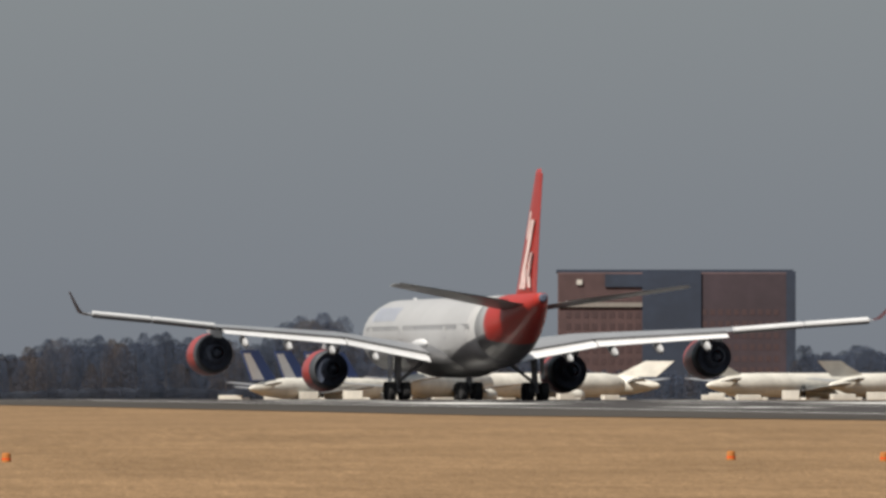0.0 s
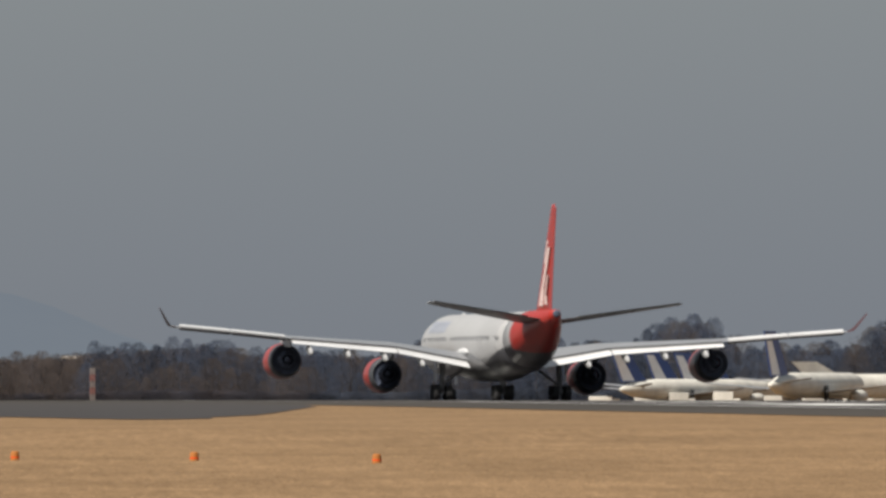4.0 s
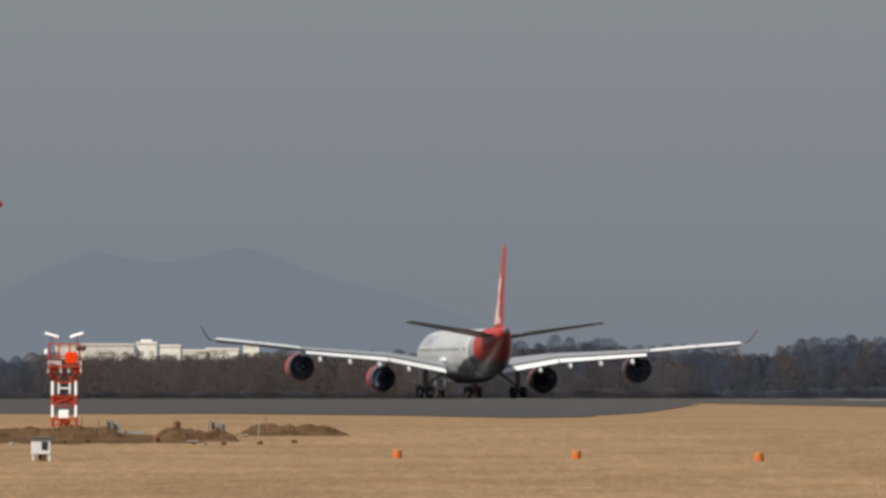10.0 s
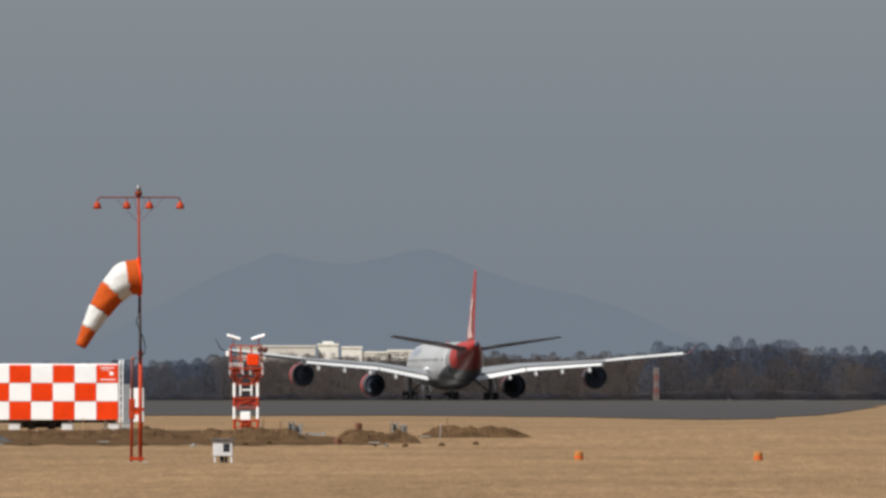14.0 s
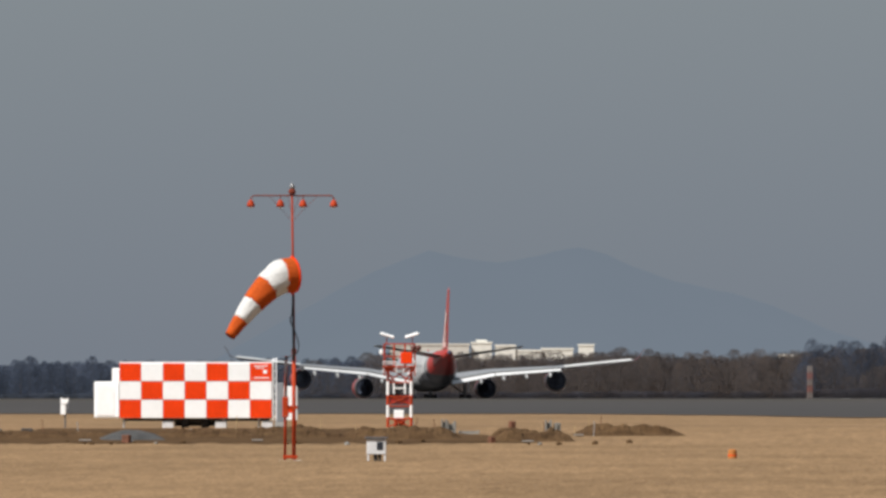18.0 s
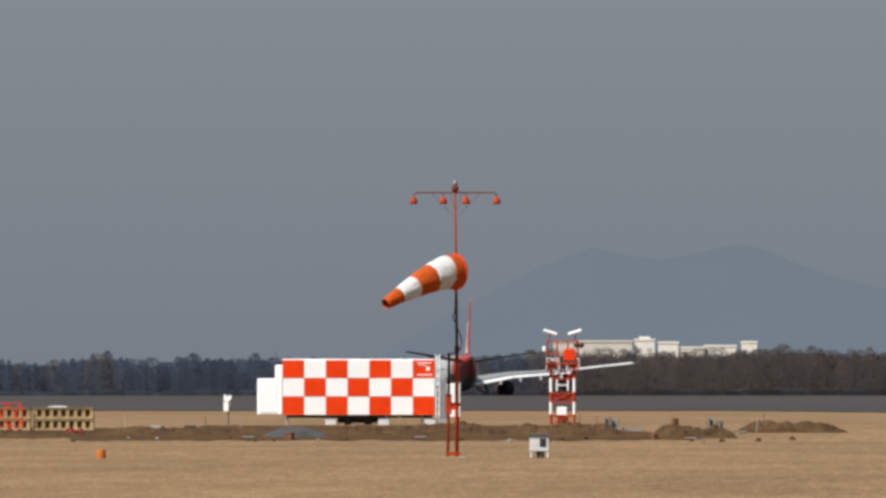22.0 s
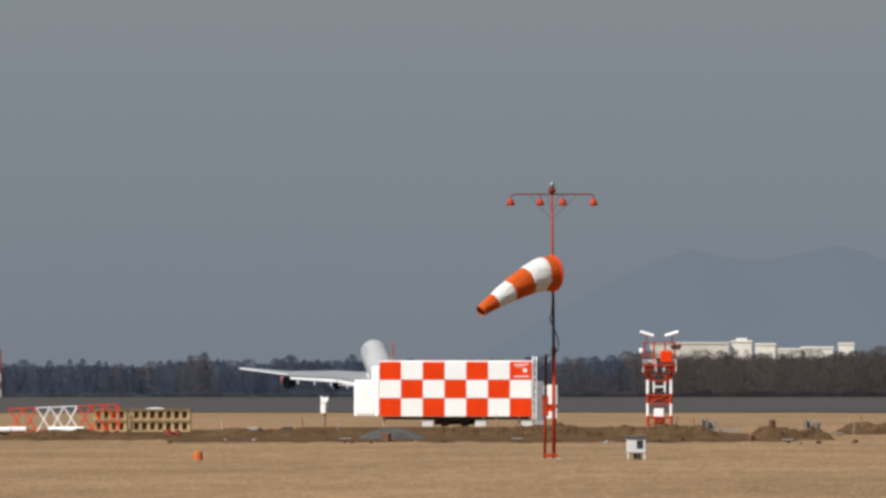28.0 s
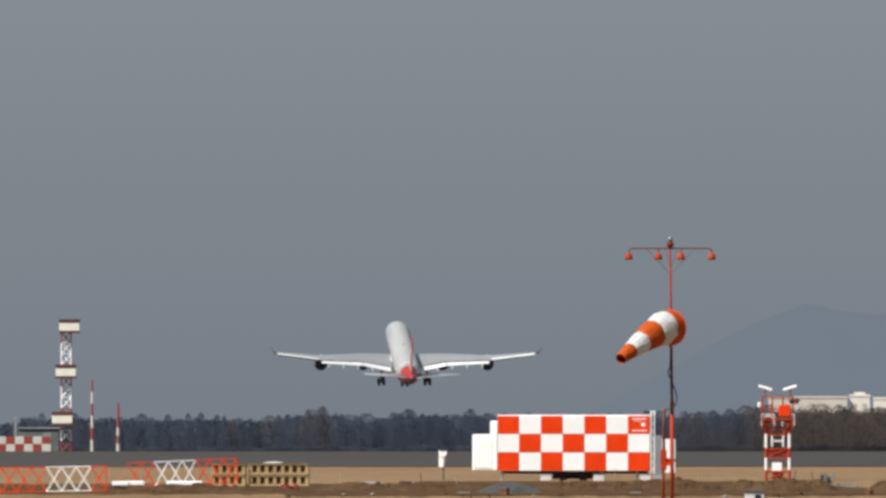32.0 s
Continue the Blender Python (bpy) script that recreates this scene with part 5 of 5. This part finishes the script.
# ---------------------------------------------------------------- woods
TREETOPS = [(-900, 640), (-209, 648), (-150, 640), (-60, 636), (30, 640), (160, 638), (260, 641), (360, 626), (430, 640), (520, 632), (610, 630), (700, 638), (860, 640),
            (940, 634), (1000, 634), (1060, 630), (1130, 624), (1200, 623), (1290, 622), (1400, 623), (1500, 619), (1570, 616), (1700, 621), (1800, 619), (1860, 617), (1893, 606),
            (1940, 604), (2033, 598), (2100, 596), (2143, 600), (2160, 612), (2300, 610), (2411, 618), (2470, 600), (2560, 592), (2680, 588), (2760, 600), (2838, 604), (2856, 592), (2884, 574), (2905, 563),
            (2940, 556), (2985, 552), (3000, 572), (3010, 592), (3030, 584), (3045, 600), (3268, 600), (3278, 566), (3304, 566), (3314, 600), (3356, 604), (3372, 652), (3786, 652), (3802, 610), (4000, 610), (4800, 610)]


def tree_top(b):
    return float(np.interp(b, [p[0] for p in TREETOPS], [p[1] for p in TREETOPS]))


def tufts(centres, size, rng, facing):
    """Small three-cornered leaf tufts round the given centres, lying roughly across the facing directions."""
    n = len(centres)
    facing = facing / np.linalg.norm(facing, axis=1, keepdims=True)
    e = rng.normal(size=(n, 2, 3))
    e -= 0.95 * (e * facing[:, None]).sum(2, keepdims=True) * facing[:, None]
    e /= np.linalg.norm(e, axis=2, keepdims=True)
    r = (size * rng.uniform(0.6, 1.35, n))[:, None]
    v = np.stack((centres + e[:, 0] * r, centres + e[:, 1] * r, centres - (e[:, 0] + e[:, 1]) * r * 0.6), 1)
    return v.reshape(-1, 3)


def leaf_mesh(name, verts, normals, material):
    me = bpy.data.meshes.new(name)
    me.from_pydata(verts.tolist(), [], np.arange(len(verts)).reshape(-1, 3).tolist())
    me.materials.append(material)
    me.normals_split_custom_set_from_vertices((normals / np.linalg.norm(normals, axis=1, keepdims=True)).tolist())
    return me


def crown_mesh(shape, low, material, rng):
    """A crown of leaf tufts over an uneven, lobed outline; shape(u) gives its reach by height."""
    n = 7500
    u = rng.random(n) ** 1.15
    a = rng.uniform(0, 2 * math.pi, n)
    shift = rng.uniform(0, 50)
    lobe = np.array([noise.noise((2.6 * math.cos(q) + shift, 2.6 * math.sin(q), 9 * h)) + 0.6 * noise.noise((6 * math.cos(q) + shift, 6 * math.sin(q), 22 * h)) for q, h in zip(a, u)])
    reach = np.array([shape(h) for h in u]) * (0.86 + 0.34 * lobe) * (1 - 0.22 * rng.random(n) ** 2)
    c = np.stack((reach * np.cos(a), reach * np.sin(a), low + (1 - low) * u + 0.012 * rng.normal(size=n)), 1)
    p = np.stack((np.cos(a), np.sin(a), 0.35 + 0 * a), 1)
    v = tufts(c, 0.0125, rng, p)
    return leaf_mesh("crown", v, np.repeat(p, 3, 0) * 0.05 + (v - np.array((0, 0, 0.35))) * np.array((0.7, 0.7, 0.2)) + np.array((0, 0, 0.50)), material)


def build_woods():
    rng, nrng = random.Random(3), np.random.default_rng(3)
    kinds = []
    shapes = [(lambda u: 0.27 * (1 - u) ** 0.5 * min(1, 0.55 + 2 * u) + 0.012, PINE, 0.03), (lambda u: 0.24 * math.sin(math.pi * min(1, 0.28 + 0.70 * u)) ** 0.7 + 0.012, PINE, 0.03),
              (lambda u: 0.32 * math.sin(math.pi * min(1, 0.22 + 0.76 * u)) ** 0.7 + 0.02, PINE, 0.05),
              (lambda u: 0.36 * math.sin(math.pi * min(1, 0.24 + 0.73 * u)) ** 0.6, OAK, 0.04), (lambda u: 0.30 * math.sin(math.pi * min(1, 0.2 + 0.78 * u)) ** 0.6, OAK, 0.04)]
    for shape, leaf, low in shapes:
        crown = crown_mesh(shape, low, leaf, nrng)
        trunk = B()
        tube(trunk, [(0, 0, 0), (0.006, 0.004, 0.4), (0, 0, 0.88)], 0.010, 6, 0.002)
        for i in range(9):
            z = 0.25 + 0.07 * i
            a = i * 2.4
            rr = 0.7 * shape(max(0, (z - low) / (1 - low)))
            tube(trunk, [(0, 0, z), (rr * math.cos(a), rr * math.sin(a), z + 0.06)], 0.004, 4, 0.0015)
        kinds.append((finish("trunk", trunk, BARK), crown))
    # single trees along the edge of the woods
    b, n = -330.0, 0
    while b < 4080 and n < 300:
        b += rng.uniform(10, 19)
        row = n % 2
        d = 3557 + 40 * row + rng.uniform(-12, 12)
        h = (700 - tree_top(b)) / FOCAL * d + EYE + 2.4
        h *= rng.choice((0.62, 0.80, 0.90, 0.97, 1.03)) if row == 0 else rng.uniform(0.90, 1.04)
        brown = 0.05 if b < 700 else 0.25 if b < 1150 else 1.0 if b < 2280 else 0.25
        if 1850 < b < 2280:  # a brown thicket before taller evergreens
            brown = 0.95 if row == 0 else 0.15
            h *= 0.76 if row == 0 else 1.03
        oak = rng.random() < brown
        trunk, crown = kinds[rng.choice((3, 4))] if oak else kinds[rng.choice((0, 0, 1, 2) if b < 900 else (0, 1, 2, 2))]
        t = thing("tree", at(b, d, rng.uniform(0, 360)), "bare brownish broadleaf tree at the edge of the woods" if oak else "dark evergreen tree at the edge of the woods", "tree", "trees along the woods' edge")
        wide = rng.choice((0.8, 1.0, 1.2, 1.5, 1.9))
        t.scale = (h * wide, h * wide, h)
        part("trunk", trunk, None, t)
        part("crown", crown, None, t)
        n += 1
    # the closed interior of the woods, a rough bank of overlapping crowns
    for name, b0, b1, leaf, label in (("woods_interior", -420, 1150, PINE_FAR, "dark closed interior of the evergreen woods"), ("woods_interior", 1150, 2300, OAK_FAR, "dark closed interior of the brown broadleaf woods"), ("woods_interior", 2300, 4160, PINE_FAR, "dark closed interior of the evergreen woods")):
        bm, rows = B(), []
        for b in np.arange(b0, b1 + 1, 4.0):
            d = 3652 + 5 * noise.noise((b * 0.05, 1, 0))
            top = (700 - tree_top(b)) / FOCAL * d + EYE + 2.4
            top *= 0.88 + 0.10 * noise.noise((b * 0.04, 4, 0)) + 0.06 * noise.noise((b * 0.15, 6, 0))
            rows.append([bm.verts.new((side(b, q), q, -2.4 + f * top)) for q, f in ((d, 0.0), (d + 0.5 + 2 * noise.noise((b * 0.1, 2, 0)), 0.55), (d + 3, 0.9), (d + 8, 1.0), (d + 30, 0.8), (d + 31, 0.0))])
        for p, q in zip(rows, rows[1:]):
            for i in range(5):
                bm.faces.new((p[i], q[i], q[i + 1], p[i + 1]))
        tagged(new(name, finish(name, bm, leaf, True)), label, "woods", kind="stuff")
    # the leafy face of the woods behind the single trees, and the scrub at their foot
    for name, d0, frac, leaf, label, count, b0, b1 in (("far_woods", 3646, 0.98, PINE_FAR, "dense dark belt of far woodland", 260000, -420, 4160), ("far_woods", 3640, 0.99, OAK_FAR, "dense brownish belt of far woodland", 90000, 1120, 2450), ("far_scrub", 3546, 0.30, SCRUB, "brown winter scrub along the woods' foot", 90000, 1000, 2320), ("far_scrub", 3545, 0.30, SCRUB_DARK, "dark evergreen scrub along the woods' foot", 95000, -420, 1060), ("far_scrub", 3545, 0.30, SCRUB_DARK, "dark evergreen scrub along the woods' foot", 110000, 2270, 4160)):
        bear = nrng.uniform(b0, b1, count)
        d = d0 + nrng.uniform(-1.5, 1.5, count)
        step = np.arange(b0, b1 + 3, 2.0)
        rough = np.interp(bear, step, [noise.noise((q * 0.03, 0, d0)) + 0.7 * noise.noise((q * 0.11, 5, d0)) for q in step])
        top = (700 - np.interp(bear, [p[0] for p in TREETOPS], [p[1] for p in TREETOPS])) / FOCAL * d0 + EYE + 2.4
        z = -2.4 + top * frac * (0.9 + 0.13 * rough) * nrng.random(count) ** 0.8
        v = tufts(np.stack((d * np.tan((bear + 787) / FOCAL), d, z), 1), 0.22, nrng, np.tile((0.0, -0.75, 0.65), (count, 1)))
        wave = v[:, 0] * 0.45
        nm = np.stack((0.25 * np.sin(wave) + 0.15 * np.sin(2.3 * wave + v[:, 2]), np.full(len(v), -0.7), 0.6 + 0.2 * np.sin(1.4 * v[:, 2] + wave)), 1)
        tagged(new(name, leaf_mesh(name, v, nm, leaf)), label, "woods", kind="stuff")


def build_grass():
    """Tufts of dry grass over the near field, denser towards the camera."""
    rng = np.random.default_rng(4)
    n = 170000
    d = 200 + 286 * rng.random(n) ** 1.25
    bearing = rng.uniform(-420, 4100, n)
    x = d * np.tan((bearing + 787) / FOCAL)
    z = np.interp(d, LEVELS, [p[1] for p in PROFILE])
    h = 0.008 + 0.020 * rng.random(n)
    w = 0.015 + 0.085 * rng.random(n)
    lean = rng.uniform(-0.05, 0.05, n)
    v = np.empty((n, 3, 3))
    v[:, 0] = np.stack((x - w, d, z - 0.01), 1)
    v[:, 1] = np.stack((x + w, d + 0.02, z - 0.01), 1)
    v[:, 2] = np.stack((x + 2 * lean, d + 0.10 + 6 * h, z + h), 1)
    me = bpy.data.meshes.new("grass_tufts")
    me.from_pydata(v.reshape(-1, 3).tolist(), [], np.arange(3 * n).reshape(-1, 3).tolist())
    me.materials.append(BLADES)
    tagged(new("grass_tufts", me), "tufts of short dry yellow winter grass", "grass", kind="stuff")


# ---------------------------------------------------------------- build
build_ground()
build_ridge()
airliner, wing_parts, outer_wings, gear_legs = build_airliner()
build_mast()
windsock, sock_bands = build_windsock()
build_trailer()
build_light_tower()
build_hut()
build_sensor()
build_markers()
build_frames()
build_pallets()
build_bundles()
build_aerials()
build_works()
build_hotel()
build_tower_block()
build_apron()
build_woods()
build_grass()


# ---------------------------------------------------------------- what moves
def motions():
    # the take-off run: seconds, distance of the fin ahead, height of the wheels over the crest (None: on the runway), nose-up degrees
    run = [(0, 987.6, None, 0), (1, 1029.9, None, 0), (2, 1075.2, None, 0), (3, 1121.5, None, 0), (4.5, 1193.1, None, 0), (6, 1270.0, None, 0), (7, 1324.8, None, 0), (8, 1380.6, None, 0),
           (9, 1439.6, None, 0), (10, 1499.6, None, 0), (11, 1556.5, None, 0), (12, 1616.5, None, 0), (13, 1677.6, None, 0), (14, 1738.6, None, 0), (15.3, 1822.9, None, 0), (16.5, 1904.0, None, 0),
           (17, 1938.7, None, 0), (18, 2012.5, None, 0), (19, 2086.2, None, 0), (20, 2159.9, None, 0), (21, 2228.3, None, 0), (22, 2296.8, None, 0), (23, 2370.5, None, 0), (24, 2448.4, None, 0.2),
           (25, 2528.5, None, 2.0), (26, 2610.6, None, 4.2), (27, 2692.7, -1.8, 6.6), (28, 2778.0, -0.8, 8.8), (29, 2871.8, 1.3, 9.9), (30, 2967.6, 4.5, 11.0), (31, 3060.3, 9.7, 11.3), (32, 3154.0, 16.1, 11.6)]
    rows = []
    for t, fin_y, z, up in run:
        y = (fin_y + 33) * float(np.interp(t, (0, 17, 32), (1.012, 1.010, 0.995)))
        x = (fin_y + 33) ** -1 * y * float(np.interp(t, (0, 17, 32), (169.5, 169.5, 169.95)))
        z = ground_z(y) + 0.03 if z is None else z
        rows.append((t, pose(x, y, z, up, 0.4 if t < 26 else 0.0, 0)))
    walk(airliner, rows)
    # the wings, with their engines, bend upwards as they take the load
    bend = ((0, 0, 0), (12, 0.2, 0.4), (24, 0.6, 1.6), (27, 0.9, 3.0), (28.5, 1.25, 4.6), (32, 1.3, 4.8))

    def about(x, z, angle):
        return pose(x, 0, z) @ pose(0, 0, 0, 0, angle, 0) @ pose(-x, 0, -z)
    for ob in wing_parts + outer_wings:
        side_of = 1 if ob.data.vertices[0].co.x > 0 else -1
        tip = 1 if ob in outer_wings else 0
        walk(ob, [(t, about(side_of * 2.2, 3.4, -side_of * a) @ about(side_of * 19.3, 5.4, -side_of * b * tip)) for t, a, b in bend])
    # the main gear's oleos stretch as the weight comes off
    for leg in gear_legs:
        walk(leg, [(0, pose(0, 0, 0)), (25.5, pose(0, 0, 0)), (27.5, pose(0, 0, -0.75)), (32, pose(0, 0, -0.75))])
    # the windsock: seconds, sideways and downward reach of its tip in parts of FOCAL
    wind = [(0, -90, 124), (4, -105, 118), (8, -95, 124), (11, -90, 124), (12, -84, 127), (13, -87, 125), (13.5, -100, 125), (14, -115, 124), (14.5, -130, 121), (15.5, -118, 126), (16.5, -105, 129), (17, -101, 131), (17.5, -101, 122), (18, -115, 109), (18.5, -110, 84),
            (19, -116, 47), (19.5, -122, 50), (20, -117, 67), (20.5, -134, 36), (21, -104, 42), (21.5, -109, 51), (22, -131, 57), (22.5, -145, 71), (23, -125, 80), (24, -126, 77), (24.5, -107, 102), (25, -113, 106), (25.5, -121, 107),
            (26.5, -110, 95), (27.5, -101, 79), (28, -134, 68), (28.5, -110, 74), (29, -122, 70), (29.5, -92, 78), (30, -92, 80), (30.5, -100, 59), (31, -69, 62), (31.5, -69, 73), (32, -98, 56)]
    keyed = [[] for _ in sock_bands]
    for t, dx, dz in wind:
        dx, dz = dx * MAST_D / FOCAL, dz * MAST_D / FOCAL
        droop = min(np.arange(0, 80, 0.5), key=lambda a: abs(sum(l * math.sin(radians(min(88, a * w))) for l, w in zip(SOCK_LEN, SOCK_BEND)) - dz))
        angles = [min(88, droop * w) for w in SOCK_BEND]
        flat = sum(l * math.cos(radians(a)) for l, a in zip(SOCK_LEN, angles))
        swing = math.degrees(math.acos(max(0.0, min(1.0, -dx / flat))))
        # the sock blows towards -x and the camera
        spin = Matrix.Rotation(radians(90 + swing), 4, "Z")
        p = Vector((0, 0.0, 0))
        for i, (ln, a) in enumerate(zip(SOCK_LEN, angles)):
            turn = spin @ Matrix.Rotation(radians(-a), 4, "X")
            keyed[i].append((t, Matrix.Translation(p) @ turn))
            p = p + turn.to_3x3() @ Vector((0, ln, 0))
    for band, rows in zip(sock_bands, keyed):
        walk(band, rows)


motions()
